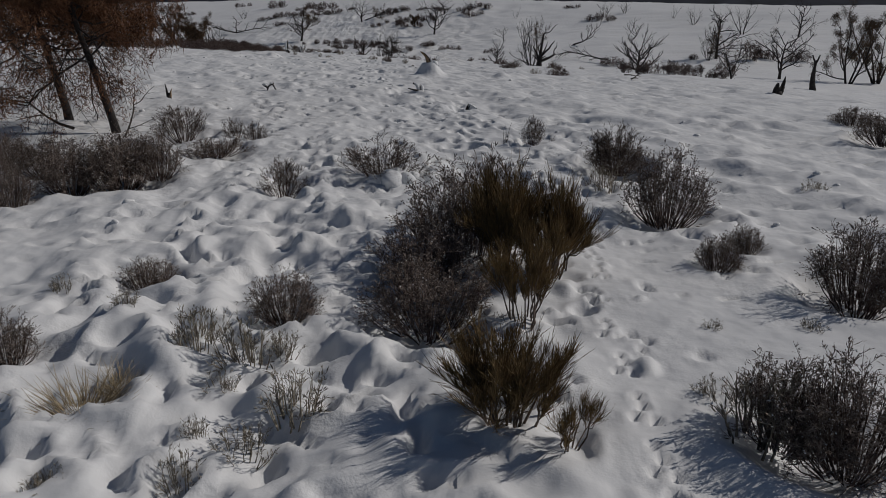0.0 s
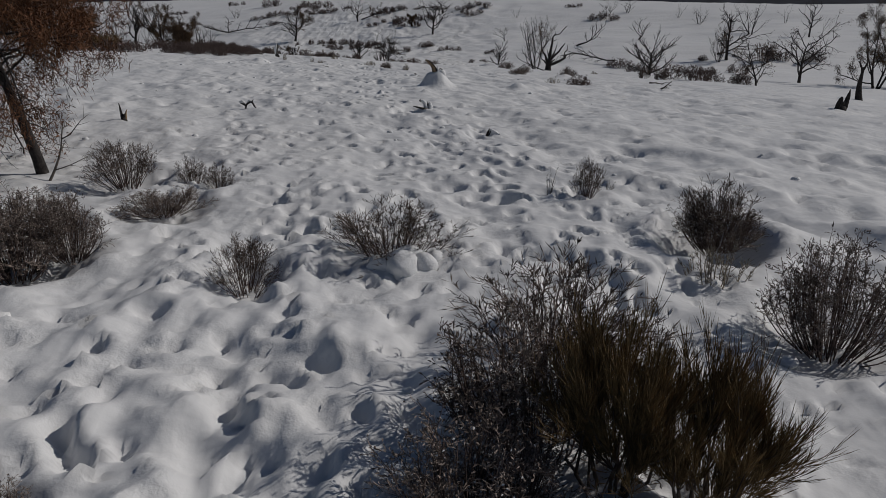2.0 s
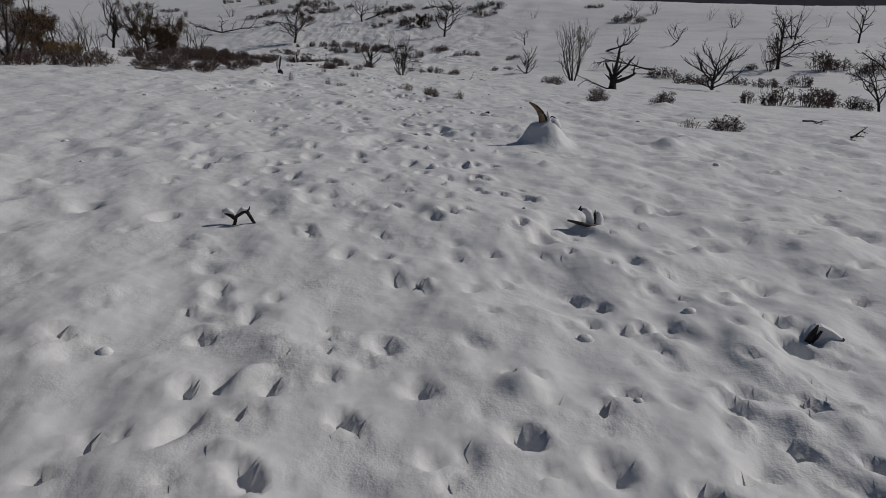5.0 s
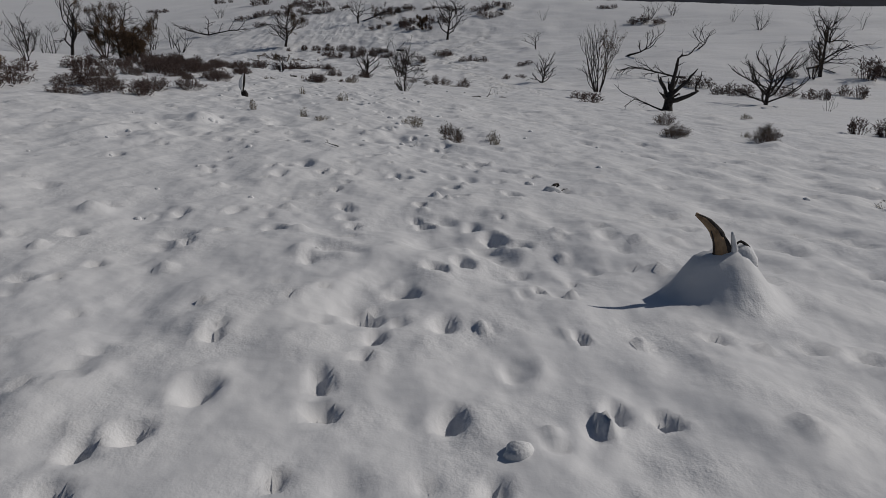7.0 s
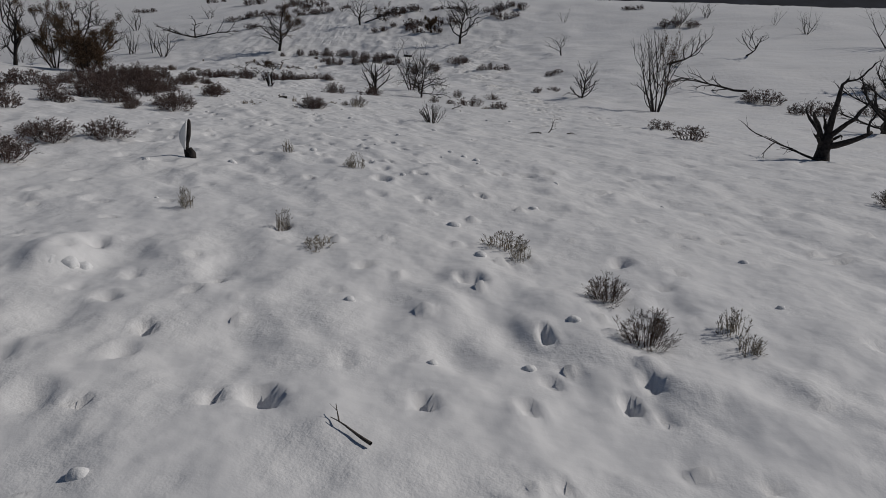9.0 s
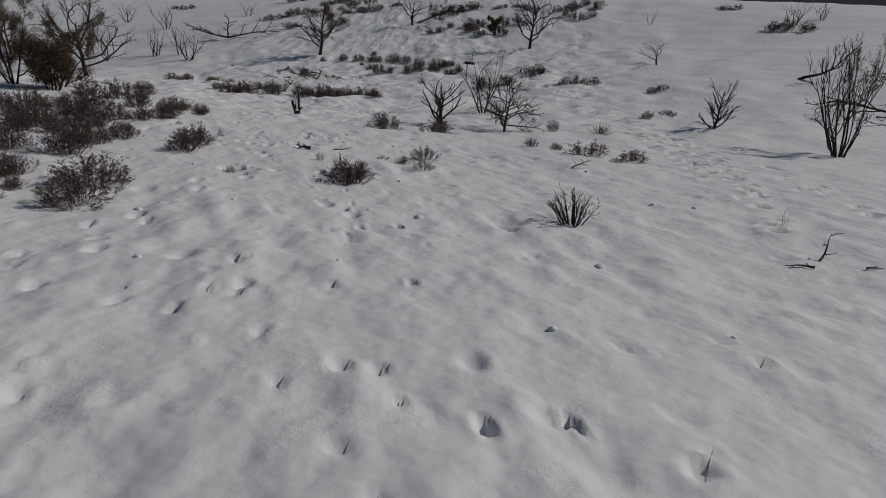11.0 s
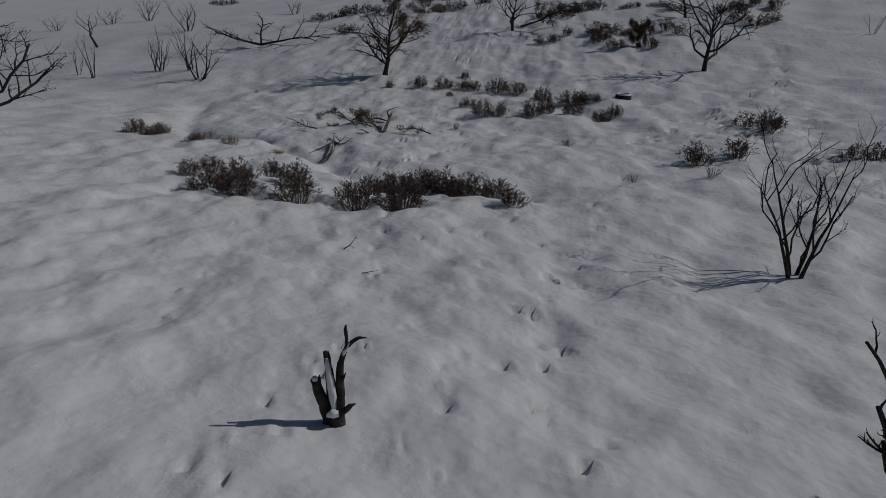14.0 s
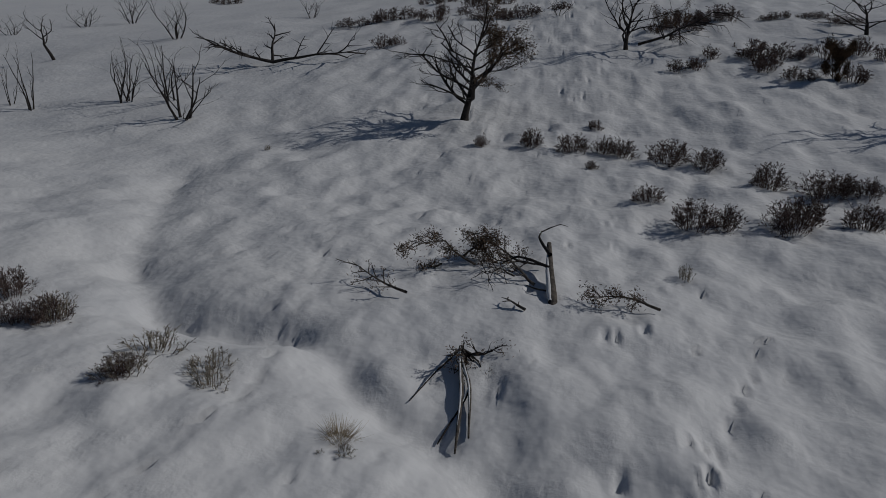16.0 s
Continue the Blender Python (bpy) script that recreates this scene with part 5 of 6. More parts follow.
def shard_stump(x, y):
    """A burnt stump in three: a hollow stub, a split shard filled with snow and a forked limb."""
    thing = new("charred_stump")
    worn_tube("stump_base", thing, [(0.03, 0, -0.2), (0.03, 0, 0.0), (0.03, 0, 0.12), (0.03, 0, 0.20)], [0.13, 0.10, 0.095, 0.05], CHAR, 1, 10)
    worn_tube("shard", thing, [(-0.05, 0, -0.1), (-0.07, 0, 0.12), (-0.13, 0, 0.34), (-0.18, 0, 0.53)], [0.05, 0.06, 0.06, 0.052], CHAR, 2)
    worn_tube("splinter", thing, [(-0.14, 0.01, 0.45), (-0.135, 0.01, 0.54), (-0.125, 0.01, 0.58)], [0.03, 0.018, 0.004], CHAR, 3, 6)
    worn_tube("shard", thing, [(0.0, 0.03, 0.1), (-0.01, 0.03, 0.30), (-0.03, 0.03, 0.62), (-0.065, 0.03, 0.84)], [0.06, 0.062, 0.045, 0.022], CHAR, 4)
    worn_tube("splinter", thing, [(-0.03, 0.03, 0.60), (-0.02, 0.03, 0.76), (-0.035, 0.03, 0.85)], [0.03, 0.02, 0.004], CHAR, 5, 6)
    worn_tube("limb", thing, [(0.07, 0.0, 0.14), (0.085, 0, 0.35), (0.08, 0, 0.68), (0.13, 0.0, 0.84), (0.17, 0, 0.93)], [0.055, 0.05, 0.04, 0.028, 0.024], CHAR, 6)
    worn_tube("branch", thing, [(0.16, 0, 0.91), (0.165, 0, 1.02), (0.155, 0, 1.10), (0.16, 0, 1.16)], [0.022, 0.02, 0.022, 0.010], CHAR, 7, 6)
    worn_tube("branch", thing, [(0.17, 0, 0.92), (0.23, 0, 0.98), (0.29, 0, 1.02), (0.37, 0, 1.02)], [0.024, 0.02, 0.018, 0.006], CHAR, 8, 6)
    worn_tube("branch", thing, [(0.09, -0.02, 0.5), (0.12, -0.03, 0.56), (0.15, -0.03, 0.63)], [0.022, 0.016, 0.005], CHAR, 9, 6)
    worn_tube("branch", thing, [(0.06, -0.05, 0.13), (0.13, -0.07, 0.20), (0.19, -0.08, 0.26), (0.25, -0.08, 0.29)], [0.04, 0.035, 0.028, 0.006], CHAR, 10, 6)
    worn_tube("snow_fill", thing, [(0.015, -0.035, 0.16), (0.01, -0.04, 0.34), (-0.015, -0.035, 0.55), (-0.05, -0.012, 0.78)], [0.028, 0.042, 0.04, 0.016], LOOSE_SNOW, 11, 8)
    worn_tube("snow_cap", thing, [(-0.16, -0.02, 0.52), (-0.18, -0.02, 0.545), (-0.20, -0.01, 0.53)], [0.025, 0.038, 0.015], LOOSE_SNOW, 12, 8)
    worn_tube("snow_cap", thing, [(0.10, -0.01, 0.76), (0.14, -0.012, 0.865), (0.20, -0.01, 0.965)], [0.012, 0.022, 0.010], LOOSE_SNOW, 13, 7)
    worn_tube("snow_cap", thing, [(-0.05, -0.09, 0.14), (0.0, -0.10, 0.18), (0.07, -0.09, 0.17)], [0.02, 0.05, 0.03], LOOSE_SNOW, 14, 8)
    on_ground(thing, x, y, 8)
    tagged(thing, "black charred stump of upright shards holding snow", "stump")


def rust_stump(x, y):
    """A small splintered stump."""
    thing = new("charred_stump")
    worn_tube("stump_base", thing, [(0, 0, -0.15), (0, 0, 0.05), (0.01, 0, 0.12)], [0.07, 0.055, 0.03], CHAR, 21)
    worn_tube("shard", thing, [(-0.03, 0, 0.0), (-0.04, 0, 0.18), (-0.06, 0, 0.34)], [0.03, 0.025, 0.006], CHAR, 22, 6)
    worn_tube("shard", thing, [(0.03, 0, 0.0), (0.05, 0, 0.14), (0.09, 0, 0.22)], [0.03, 0.022, 0.006], PALEWOOD, 23, 6)
    on_ground(thing, x, y)
    tagged(thing, "small splintered stump with charred upright shards", "stump")


def fork_stump(x, y):
    """Two charred stubs that rise from one foot, a gap between them."""
    thing = new("charred_stump")
    worn_tube("stump_base", thing, [(0.06, 0, -0.2), (0.06, 0, 0.02), (0.08, 0, 0.14)], [0.20, 0.17, 0.10], CHAR, 31, 10)
    worn_tube("stub", thing, [(-0.05, 0, -0.1), (-0.04, 0, 0.15), (0.0, 0, 0.34), (0.03, 0, 0.44)], [0.13, 0.11, 0.075, 0.03], CHAR, 32)
    worn_tube("stub", thing, [(0.16, 0.05, 0.0), (0.22, 0.05, 0.25), (0.26, 0.05, 0.48), (0.29, 0.05, 0.68)], [0.11, 0.085, 0.06, 0.012], CHAR, 33)
    worn_tube("splinter", thing, [(0.08, 0.02, 0.08), (0.13, 0.02, 0.24), (0.17, 0.02, 0.30)], [0.07, 0.05, 0.015], DEADWOOD, 34, 6)
    on_ground(thing, x, y)
    thing.scale = (0.78, 0.78, 0.78)
    tagged(thing, "forked black stump with two charred stubs", "stump")


def draped(x, y, *spots):
    """A path over the snow, local to a thing at (x, y): each spot is a place on the ground and its lift."""
    z = ground_z(x, y)
    return [(px - x, py - y, ground_z(px, py) - z + up) for px, py, up in spots]


def torn_shrub(x, y):
    """An uprooted shrub that lies on the slope: bare snow-lined limbs, and a dark crown of twigs."""
    thing = new("uprooted_shrub")
    rng = np.random.default_rng(77)
    ends = ((-18.14, 83.79, 0.042), (-18.40, 84.05, 0.030), (-17.99, 84.03, 0.034), (-18.90, 84.72, 0.022))
    for k, (ex, ey, r) in enumerate(ends):
        mx, my = x + (ex - x) * 0.5 + rng.normal() * 0.12, y + (ey - y) * (0.45 + 0.1 * rng.random())
        path = draped(x, y, (x, y, 0.10), (x + (ex - x) * 0.2, y + (ey - y) * 0.2, 0.10), (mx, my, 0.07), (ex, ey, 0.03))
        worn_tube("limb", thing, path, [r, r * 0.95, r * 0.8, r * 0.35], CHAR if k % 2 else DEADWOOD, 41 + k, 7)
        worn_tube("snow_line", thing, [(a - r * 0.3, b, c + r * 0.7) for a, b, c in path[:3]] + [path[3]], [0.006, r * 0.45, r * 0.4, 0.003], LOOSE_SNOW, 51 + k, 6)
    crown, leaves = ([], []), ([], [])
    style = {**STYLES["base"], "wander": 0.3, "rise": -0.05, "branches": (0, 5, 5), "leafy": 0.8, "clump": 10, "puff": 0.04, "leaf": 0.05, "ratio": 0.45}
    for k in range(12):
        a = -0.95 + 0.8 * rng.normal() * 0.6
        limb(rng, crown, leaves, np.array((0.02, -0.05, 0.10)), unit(np.array((math.cos(a), math.sin(a) * 1.1, 0.06 * rng.normal()))), 0.45 + 0.35 * rng.random(), 0.022, 1, style)
    part("twigwork", crown, CHAR, thing)
    part("foliage", leaves, DULL_LEAF, thing, "dark dry leaves")
    on_ground(thing, x, y)
    tagged(thing, "uprooted dark shrub lying on snow, snow along its limbs", "shrub")


def barkless_log(x, y):
    """A bare log that leans up out of the snow, white along one side, with a thin broken top."""
    thing = new("fallen_log")
    worn_tube("log", thing, [(0, -0.1, -0.12), (0, 0.1, 0.02), (-0.05, 1.0, 0.18), (-0.08, 2.1, 0.40)], [0.10, 0.09, 0.075, 0.045], DEADWOOD, 61, 9, 0.07)
    worn_tube("snow_line", thing, [(-0.05, 0.0, 0.04), (-0.065, 0.25, 0.08), (-0.10, 1.0, 0.21), (-0.11, 1.8, 0.36)], [0.03, 0.060, 0.050, 0.012], LOOSE_SNOW, 62, 9)
    worn_tube("branch", thing, [(-0.06, 1.5, 0.38), (-0.20, 1.9, 0.42), (-0.30, 2.3, 0.46), (-0.24, 2.6, 0.50)], [0.04, 0.032, 0.024, 0.012], CHAR, 63, 6)
    worn_tube("branch", thing, [(-0.25, 2.55, 0.49), (-0.05, 2.7, 0.56), (0.15, 2.85, 0.60), (0.32, 2.85, 0.56)], [0.016, 0.014, 0.010, 0.004], CHAR, 64, 6)
    worn_tube("branch", thing, [(-0.07, 1.1, 0.26), (-0.40, 1.2, 0.34), (-0.70, 1.5, 0.30), (-1.0, 1.5, 0.12)], [0.035, 0.03, 0.025, 0.01], CHAR, 65, 6)
    worn_tube("branch", thing, [(-0.03, 0.3, 0.10), (-0.30, 0.35, 0.10), (-0.50, 0.6, 0.06)], [0.022, 0.018, 0.008], CHAR, 66, 6)
    on_ground(thing, x, y)
    tagged(thing, "pale barkless log rising from a brush heap in snow", "log")


def slab_stump(x, y):
    """A thin curved slab of burnt bark that stands alone, snow on its face, with a root below it."""
    thing = new("bark_slab")
    edge = ([], [])
    tube(edge, [(0.02, 0.03, -0.15), (-0.01, 0.03, 0.10), (0.0, 0.03, 0.22), (0.045, 0.03, 0.36), (0.075, 0.03, 0.50), (0.09, 0.03, 0.62), (0.085, 0.03, 0.66)], [0.05, 0.045, 0.05, 0.05, 0.04, 0.03, 0.012], 6)
    part("bark", edge, CHAR, thing)
    root = ([], [])
    tube(root, [(0.02, 0.0, 0.12), (0.07, -0.02, 0.14), (0.11, -0.02, 0.07), (0.12, -0.03, -0.12)], [0.03, 0.05, 0.06, 0.05], 7)
    part("root", root, CHAR, thing)
    verts, faces = [], []
    for i in range(9):
        k = i / 8
        right = 0.0 + 0.08 * k
        left = right - 0.13 * (1 - (2 * k - 1.05) ** 2 * 0.75)
        for j in range(5):
            s = j / 4
            verts.append((left + (right - left) * s, -0.02 - 0.02 * math.sin(3 * s), 0.14 + 0.47 * k + 0.05 * s * k))
    for i in range(8):
        for j in range(4):
            faces.append((i * 5 + j, i * 5 + j + 1, i * 5 + j + 6, i * 5 + j + 5))
    crust = mesh_object("snow_crust", verts, faces, LOOSE_SNOW, thing)
    crust.modifiers.new("thickness", "SOLIDIFY").thickness = 0.025
    on_ground(thing, x, y, 0)
    tagged(thing, "upright slab of charred bark in the snow", "stump")


def snow_part(name, thing, path, radii, sides=9, seed=0):
    """A lumpy coat of snow along a line."""
    shape = ([], [])
    tube(shape, path, radii, sides)
    for k, p in enumerate(shape[0]):
        shape[0][k] = p * (1 + 0.10 * noise.noise(Vector(p) * 9 + Vector((seed, 0, 0))))
    return part(name, shape, LOOSE_SNOW, thing)


def dark_part(name, thing, path, radii, mat=None):
    shape = ([], [])
    tube(shape, path, radii, 6)
    return part(name, shape, mat or CHAR, thing)


def buried_block(x, y):
    """A snow-filled stump end: a wedge of snow between two charred edges."""
    thing = new("buried_log")
    outline = ((-0.19, -0.12), (-0.16, 0.03), (-0.085, 0.25), (-0.04, 0.26), (0.08, 0.21), (0.19, 0.14), (0.17, -0.12))
    verts, faces = [], []
    for d, grow, drop in ((-0.07, 0.97, 0.0), (-0.06, 1.0, 0.0), (0.05, 1.02, -0.01), (0.20, 1.05, -0.10), (0.42, 1.1, -0.26)):
        for px, pz in outline:
            verts.append((px * grow, d + 0.012 * noise.noise(Vector((px * 9, d, pz * 9))), pz + (drop if pz > 0 else 0)))
    n = len(outline)
    for r in range(4):
        for k in range(n):
            p, q = r * n + k, r * n + (k + 1) % n
            faces.append((p, q, q + n, p + n))
    faces.append(tuple(range(n))[::-1])
    mesh_object("snow_fill", verts, faces, LOOSE_SNOW, thing, smooth=False)
    dark_part("charred_edge", thing, [(-0.19, -0.06, -0.1), (-0.165, -0.07, 0.03), (-0.12, -0.07, 0.16), (-0.08, -0.06, 0.27)], [0.03, 0.035, 0.035, 0.008])
    dark_part("charred_edge", thing, [(-0.11, -0.08, 0.05), (-0.07, -0.08, 0.14), (-0.04, -0.075, 0.21)], [0.008, 0.016, 0.012])
    dark_part("charred_edge", thing, [(0.19, -0.06, 0.15), (0.175, -0.07, 0.09), (0.155, -0.07, 0.0), (0.16, -0.06, -0.1)], [0.012, 0.022, 0.02, 0.02])
    on_ground(thing, x, y, -18, -0.05)
    thing.scale = (0.72, 0.72, 0.72)
    tagged(thing, "snow-filled stump end with charred edges", "stump")


def twin_stub(x, y):
    """Two snow-coated stubs with burnt tips, and a stick before them."""
    thing = new("snowy_stump")
    snow_part("snow_coat", thing, [(0.0, 0, -0.1), (0.0, 0, 0.06), (-0.02, 0, 0.13), (-0.07, 0, 0.17), (-0.11, 0, 0.18)], [0.055, 0.05, 0.045, 0.035, 0.02])
    dark_part("burnt_tip", thing, [(-0.10, 0, 0.175), (-0.13, 0, 0.18), (-0.115, 0, 0.22)], [0.022, 0.02, 0.006])
    snow_part("snow_coat", thing, [(0.09, 0.02, -0.1), (0.10, 0.02, 0.06), (0.095, 0.02, 0.13), (0.09, 0.02, 0.15)], [0.06, 0.05, 0.032, 0.012], seed=4)
    dark_part("burnt_edge", thing, [(0.05, -0.01, -0.05), (0.05, 0.0, 0.08), (0.05, 0.01, 0.17)], [0.02, 0.018, 0.005])
    dark_part("stick", thing, [(-0.27, -0.06, 0.07), (-0.15, -0.07, 0.04), (0.05, -0.08, 0.0)], [0.012, 0.022, 0.03], DEADWOOD)
    on_ground(thing, x, y, 0)
    tagged(thing, "small snow-capped stump with two stubs", "stump")


def crooked_branch(x, y):
    """A crooked broken branch that straddles the snow."""
    thing = new("fallen_branch")
    dark_part("branch", thing, [(-0.17, 0, -0.03), (-0.09, 0, 0.03), (-0.06, 0, 0.13), (0.02, 0, 0.19), (0.07, 0, 0.18), (0.12, 0, 0.08), (0.17, 0, 0.02)], [0.016, 0.022, 0.02, 0.026, 0.022, 0.018, 0.01])
    dark_part("side_branch", thing, [(-0.07, 0.02, 0.09), (-0.13, 0.05, 0.13), (-0.20, 0.06, 0.16)], [0.022, 0.026, 0.02])
    dark_part("side_branch", thing, [(0.06, 0, 0.18), (0.09, 0, 0.22), (0.10, 0, 0.25)], [0.014, 0.010, 0.004])
    dark_part("side_branch", thing, [(0.16, 0, 0.03), (0.13, 0.03, 0.0), (0.10, 0.06, -0.04)], [0.012, 0.01, 0.006])
    snow_part("snow_coat", thing, [(-0.22, 0.04, 0.17), (-0.17, 0.05, 0.19), (-0.11, 0.05, 0.17)], [0.02, 0.035, 0.02])
    snow_part("snow_coat", thing, [(-0.05, 0, 0.17), (0.01, 0, 0.215), (0.06, 0, 0.20)], [0.014, 0.024, 0.012], seed=3)
    on_ground(thing, x, y, 0, -0.05)
    tagged(thing, "broken crooked branch with snow on it", "branch", "fallen branches")


def snowy_shelf(x, y):
    """A log end arched over a hollow, thick with snow, with a stub behind it."""
    thing = new("buried_log")
    snow_part("snow_coat", thing, [(-0.26, 0.0, 0.05), (-0.16, 0.0, 0.13), (-0.02, 0.0, 0.13), (0.12, 0.0, 0.09), (0.2, 0.0, 0.04)], [0.03, 0.075, 0.08, 0.06, 0.02], 10)
    dark_part("log", thing, [(-0.16, -0.055, 0.06), (-0.03, -0.06, 0.05), (0.15, -0.05, 0.02)], [0.016, 0.02, 0.01])
    dark_part("stub", thing, [(-0.10, 0.12, 0.08), (0.03, 0.13, 0.20), (0.12, 0.13, 0.23)], [0.035, 0.04, 0.028], DEADWOOD)
    dark_part("stub", thing, [(0.11, 0.12, 0.24), (0.13, 0.11, 0.20), (0.07, 0.11, 0.14)], [0.026, 0.03, 0.01])
    dark_part("twig", thing, [(0.16, 0.08, 0.02), (0.25, 0.08, 0.11), (0.36, 0.08, 0.12)], [0.012, 0.012, 0.005])
    on_ground(thing, x, y, 0, -0.04)
    thing.scale = (0.58, 0.58, 0.58)
    tagged(thing, "log end arching out of snow over a hollow", "log")


def tyre(x, y, wide):
    """An old tyre that lies half sunk, snow on its upper wall and in its well."""
    thing = new("tyre")
    verts, faces = [], []
    n, ring = 40, ((1.0, -0.10), (1.0, 0.04), (0.96, 0.11), (0.85, 0.14), (0.70, 0.11), (0.64, 0.06), (0.68, -0.02), (0.72, -0.10))
    for i in range(n):
        a = 2 * math.pi * i / n
        for r, z in ring:
            verts.append((math.cos(a) * r * wide / 2, math.sin(a) * r * wide / 2, z * (0.5 + wide)))
    m = len(ring)
    for i in range(n):
        for k in range(m):
            p, q = i * m + k, i * m + (k + 1) % m
            faces.append((p, q, (q + m) % (n * m), (p + m) % (n * m)))
    mesh_object("carcass", verts, faces, RUBBER, thing)
    verts, faces = [], []
    for i in range(n):
        a = 2 * math.pi * i / n
        thick = 0.022 + 0.02 * noise.noise(Vector((math.cos(a) * 2, math.sin(a) * 2, 1)))
        for r, z in ((0.97, 0.115), (0.90, 0.14 + thick), (0.80, 0.14 + thick), (0.70, 0.115)):
            verts.append((math.cos(a) * r * wide / 2, math.sin(a) * r * wide / 2, z * (0.5 + wide)))
    for i in range(n):
        for k in range(3):
            p = i * 4 + k
            faces.append((p, p + 1, (p + 5) % (n * 4), (p + 4) % (n * 4)))
    mesh_object("snow_ring", verts, faces, LOOSE_SNOW, thing)
    on_ground(thing, x, y, 0, 0.03)
    tagged(thing, "old black tyre lying in snow, snow on its wall", "tyre")


def snow_clods():
    """Small clods that rolled over the crust."""
    rng = np.random.default_rng(88)
    verts, faces = [], []
    bm = bmesh.new()
    bmesh.ops.create_icosphere(bm, subdivisions=2, radius=1)
    ball = [np.array(v.co) for v in bm.verts]
    tris = [[v.index for v in f.verts] for f in bm.faces]
    bm.free()
    for i in range(110):
        y = 7 + 52 * rng.random() ** 1.1
        x = middle(y) + rng.normal() * 4.5
        r = 0.022 + 0.045 * rng.random() ** 2
        z = ground_z(x, y) - r * 0.1
        start = len(verts)
        shift = rng.random(3) * 50
        for v in ball:
            k = 1 + 0.35 * noise.noise(Vector(v * 1.3 + shift))
            verts.append((x + v[0] * r * k * 1.4, y + v[1] * r * k * 1.2, z + v[2] * r * k))
        faces.extend([tuple(start + k for k in t) for t in tris])
    ob = mesh_object("snow_clods", verts, faces, LOOSE_SNOW)
    tagged(ob, "scattered small clods of frozen snow", "snow", kind="stuff")


def fallen_branch(x, y, length, seed, turn, label, thick=0.03, rise=0.0, lift=0.05, branches=(0, 4, 4), leafy=0.0, mat=None, curl=0.12, clump=6, ratio=0.5, pitch=0.06, upward=0.45):
    """A dead branch lying on the snow, its side twigs a part of their own."""
    rng = np.random.default_rng(seed)
    thing = new("fallen_branch")
    style = {**STYLES["base"], "wander": curl, "rise": -0.03, "branches": branches, "leafy": leafy, "clump": clump, "puff": 0.05, "leaf": 0.06, "ratio": ratio, "angle": 0.7}
    path, end = bend(rng, (0, 0, lift), (1, 0, pitch), length, 6, curl, rise)
    stem, twigs, leaves = ([], []), ([], []), ([], [])
    tube(stem, path, [thick * (1 - 0.8 * i / 6) for i in range(7)], 7)
    part("branch", stem, mat or DEADWOOD, thing)
    for b in range(branches[2]):
        k = 0.15 + 0.8 * (b + rng.random()) / branches[2]
        i = min(int(k * 6), 5)
        p = path[i] + (path[i + 1] - path[i]) * (k * 6 - i)
        side = 1 if b % 2 else -1
        w = unit(np.array((0.6, side * (0.5 + 0.5 * rng.random()), upward * rng.random() - 0.08)))
        limb(rng, twigs, leaves, p, w, length * ratio * (0.6 + 0.6 * rng.random()), thick * 0.5, 1, style)
    part("twigwork", twigs, mat or DEADWOOD, thing)
    if leaves[0]:
        part("foliage", leaves, DULL_LEAF, thing)
    on_ground(thing, x, y, turn)
    tagged(thing, label, "branch", "fallen branches")


stout_tree(6.02, 45.55)
horn_stump(-0.48, 24.16)
shard_stump(-12.99, 66.82)
slab_stump(-8.5, 39.7)
buried_block(0.66, 16.5)
twin_stub(-0.66, 19.12)
snowy_shelf(-1.22, 28.15)
rust_stump(-6.66, 17.38)
fork_stump(10.15, 21.80)
torn_shrub(-18.32, 86.14)
barkless_log(-16.86, 88.05)
crooked_branch(-4.56, 18.98)
snow_clods()
tyre(-6.46, 97.60, 0.81)

fallen_branch(-6.95, 13.25, 1.7, 33, 175, "grey fallen branch in front of trees", 0.03, 0.02, 0.12, (0, 4, 6), pitch=0.2)
fallen_branch(-5.9, 13.0, 1.0, 34, 60, "thin fork of dead branch in snow", 0.02, 0.2, 0.0, (0, 3, 4), pitch=0.9)
fallen_branch(7.77, 30.96, 0.8, 36, 0, "crooked dead branch lying on snow", 0.03, 0.0, 0.05, (0, 2, 2), curl=0.3)
fallen_branch(7.2, 27.6, 0.45, 37, 15, "small cross-shaped dead twig in snow", 0.03, 0.1, 0.05, (0, 2, 4), pitch=0.4)
fallen_branch(-0.62, 49.06, 0.5, 38, 35, "forked bare branch standing out of snow", 0.02, 0.15, 0.0, (0, 2, 3), pitch=0.6, upward=0.7)
fallen_branch(-0.9, 48.6, 0.4, 45, 170, "broken dark stick lying on snow", 0.022, 0.0, 0.03, (0, 1, 2), ratio=0.4)
fallen_branch(-0.1, 48.7, 0.35, 46, 20, "broken dark stick lying on snow", 0.018, 0.0, 0.03, (0, 1, 2), ratio=0.4)
fallen_branch(-9.95, 55.9, 0.4, 39, 160, "charred log end poking from snow", 0.05, 0.0, 0.04, (0, 1, 3))
fallen_branch(-9.4, 56.1, 0.5, 40, 10, "small curved burnt stick on snow", 0.02, 0.1, 0.03, (0, 1, 1))
fallen_branch(-3.35, 56.8, 0.55, 41, 40, "heap of broken dark sticks in snow", 0.022, 0.02, 0.04, (0, 2, 6), pitch=0.15, ratio=0.4, upward=0.8)
fallen_branch(-3.0, 56.6, 0.45, 47, 200, "broken dark sticks lying on snow", 0.02, 0.0, 0.03, (0, 1, 3), ratio=0.4)
fallen_branch(-4.57, 30.85, 0.35, 42, 150, "small snow-crusted twig on snow", 0.012, 0.0, 0.03, (0, 1, 1))
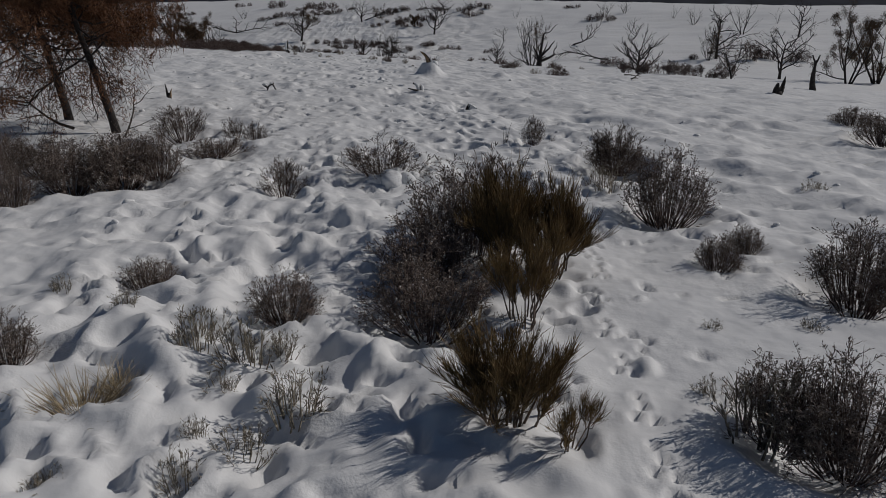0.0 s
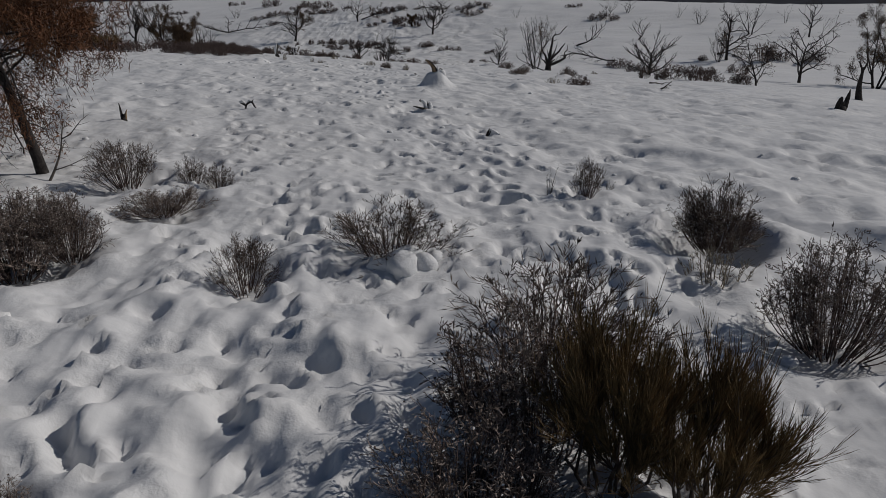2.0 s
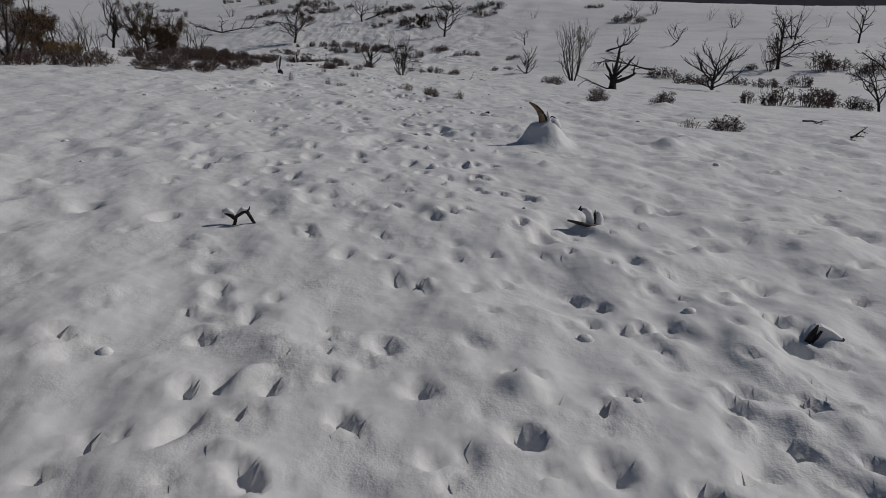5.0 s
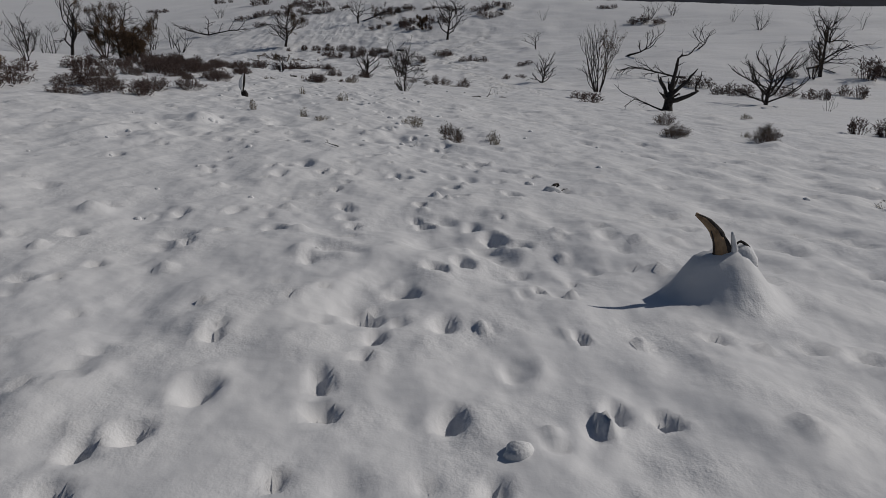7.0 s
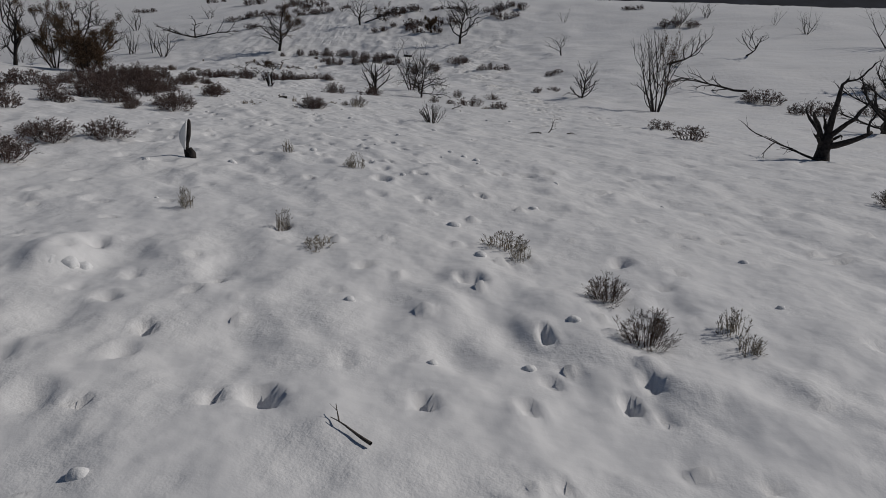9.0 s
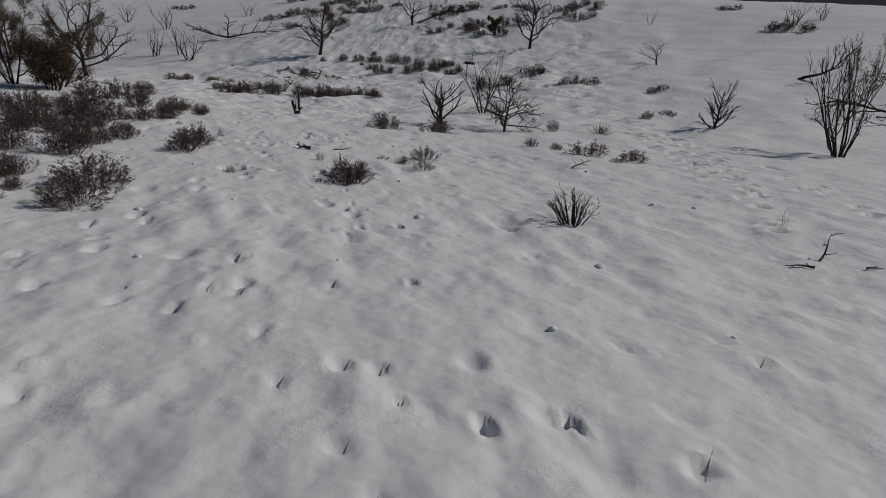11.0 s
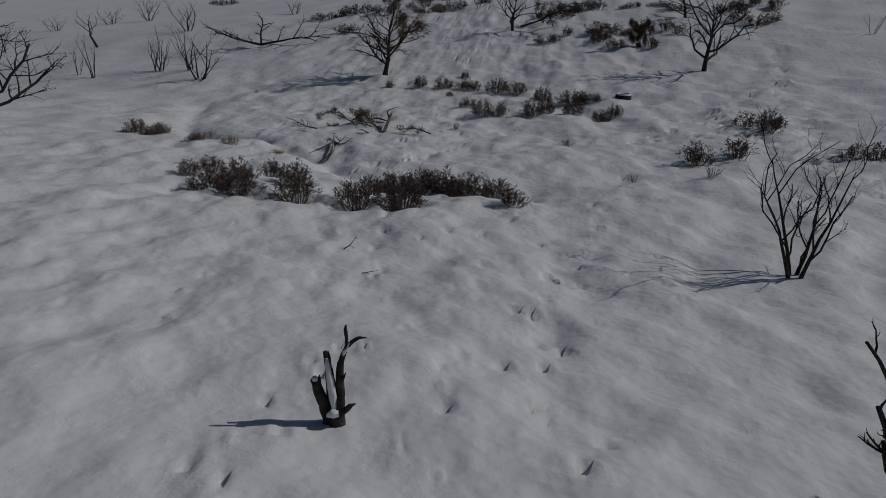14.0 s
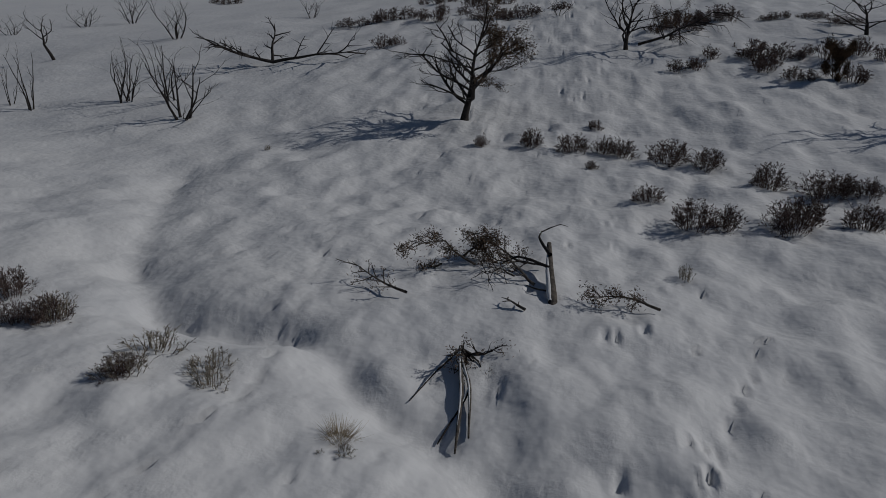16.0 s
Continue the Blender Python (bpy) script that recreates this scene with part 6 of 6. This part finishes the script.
fallen_branch(17.3, 76.0, 5.0, 43, 165, "fallen burnt tree lying on snow", 0.09, 0.05, 0.25, (0, 5, 8), mat=CHAR)
fallen_branch(29.0, 80.0, 5.0, 44, 20, "fallen burnt tree lying on snow", 0.09, 0.06, 0.3, (0, 5, 8), mat=CHAR)
# the brush heap in the wash
for x, y, length, seed, turn, leafy in ((-17.0, 89.7, 1.5, 52, 165, 0.8), (-17.4, 89.9, 1.4, 53, 178, 0.9), (-18.4, 89.5, 1.6, 54, 172, 0.8), (-19.1, 89.6, 1.0, 58, 170, 0.9), (-18.7, 90.1, 0.9, 59, 20, 0.9)):
    fallen_branch(x, y, length, seed, turn, "dark brush heap with dry leaves on snow", 0.026, -0.02, 0.10, (0, 6, 12), leafy=leafy, clump=16, pitch=0.0, ratio=0.34, curl=0.26)
fallen_branch(-17.2, 88.8, 0.9, 60, 165, "bare curved branch in brush heap", 0.035, 0.06, 0.10, (0, 4, 6), pitch=0.3, ratio=0.35)
fallen_branch(-19.5, 87.75, 1.5, 55, 166, "fallen dark branch with fine twigs", 0.028, -0.02, 0.12, (0, 5, 10), leafy=0.3, pitch=0.05, ratio=0.28)
fallen_branch(-14.95, 88.1, 1.35, 56, 166, "leafy fallen branch lying on snow", 0.028, -0.02, 0.10, (0, 5, 10), leafy=0.8, clump=14, pitch=0.02, ratio=0.28)
fallen_branch(-17.35, 87.55, 0.5, 57, 150, "short dark stick half under snow", 0.03, 0.0, 0.05, (0, 2, 3), ratio=0.3)
fallen_branch(-17.6, 89.2, 1.1, 68, 200, "fine black twigs of the brush heap", 0.02, 0.12, 0.05, (0, 6, 10), pitch=0.5, ratio=0.4, curl=0.3, mat=CHAR)
# fallen trees on the far bank
for turn, length, seed in ((168, 4.2, 71), (8, 5.2, 72), (95, 2.4, 73), (200, 3.6, 74)):
    fallen_branch(-32.8, 117.0, length, seed, turn, "fallen burnt tree with forked limbs", 0.10, 0.14 if seed == 73 else 0.03, 0.2, (0, 4, 6), mat=CHAR, pitch=1.6 if seed == 73 else 0.1, leafy=0.1, upward=0.9)
fallen_branch(-12.2, 116.4, 4.6, 75, 2, "burnt tree top fallen on snow", 0.08, 0.03, 0.3, (0, 6, 9), mat=CHAR, leafy=0.3, clump=8, pitch=0.2)
fallen_branch(-5.9, 111.7, 0.9, 76, 20, "broken stick lying on snow", 0.03, 0.0, 0.05, (0, 2, 2))
fallen_branch(5.3, 72.2, 1.2, 77, 190, "dead stick lying beside sapling", 0.03, 0.0, 0.05, (0, 2, 3))
fallen_branch(-14.65, 73.5, 0.38, 78, 20, "small bent twig with a side shoot", 0.014, 0.0, 0.02, (0, 1, 2), pitch=0.5)
fallen_branch(-14.0, 72.3, 0.35, 79, 20, "thin twig lying on snow", 0.012, 0.0, 0.02, (0, 1, 1))
fallen_branch(6.0, 45.3, 1.8, 80, 170, "charred branch fallen beside tree", 0.04, 0.0, 0.06, (0, 3, 5), mat=CHAR)
# snow caught on twigs
for k, (x, y, w) in enumerate(((-0.72, 9.52, 0.20), (-0.52, 9.60, 0.15), (-0.92, 9.56, 0.15), (-0.66, 9.66, 0.17), (-0.40, 9.72, 0.11))):
    tagged(snow_cap("snow_clump", x, y, w, w * 0.8, w * 0.8, 3 + k, "rounded clump of snow caught against a bush"), group="snow clumps")
MOUND = (-7.85, 33.78)
for k, (dx, dy, w) in enumerate(((0.0, 0.0, 0.15), (0.16, 0.02, 0.12), (-0.1, 0.06, 0.10), (0.28, 0.06, 0.08))):
    tagged(snow_cap("snow_clump", MOUND[0] + dx, MOUND[1] + dy, w, w * 0.9, w * 0.75, 13 + k, "crumbled lump of snow on a low mound"), group="snow clumps")
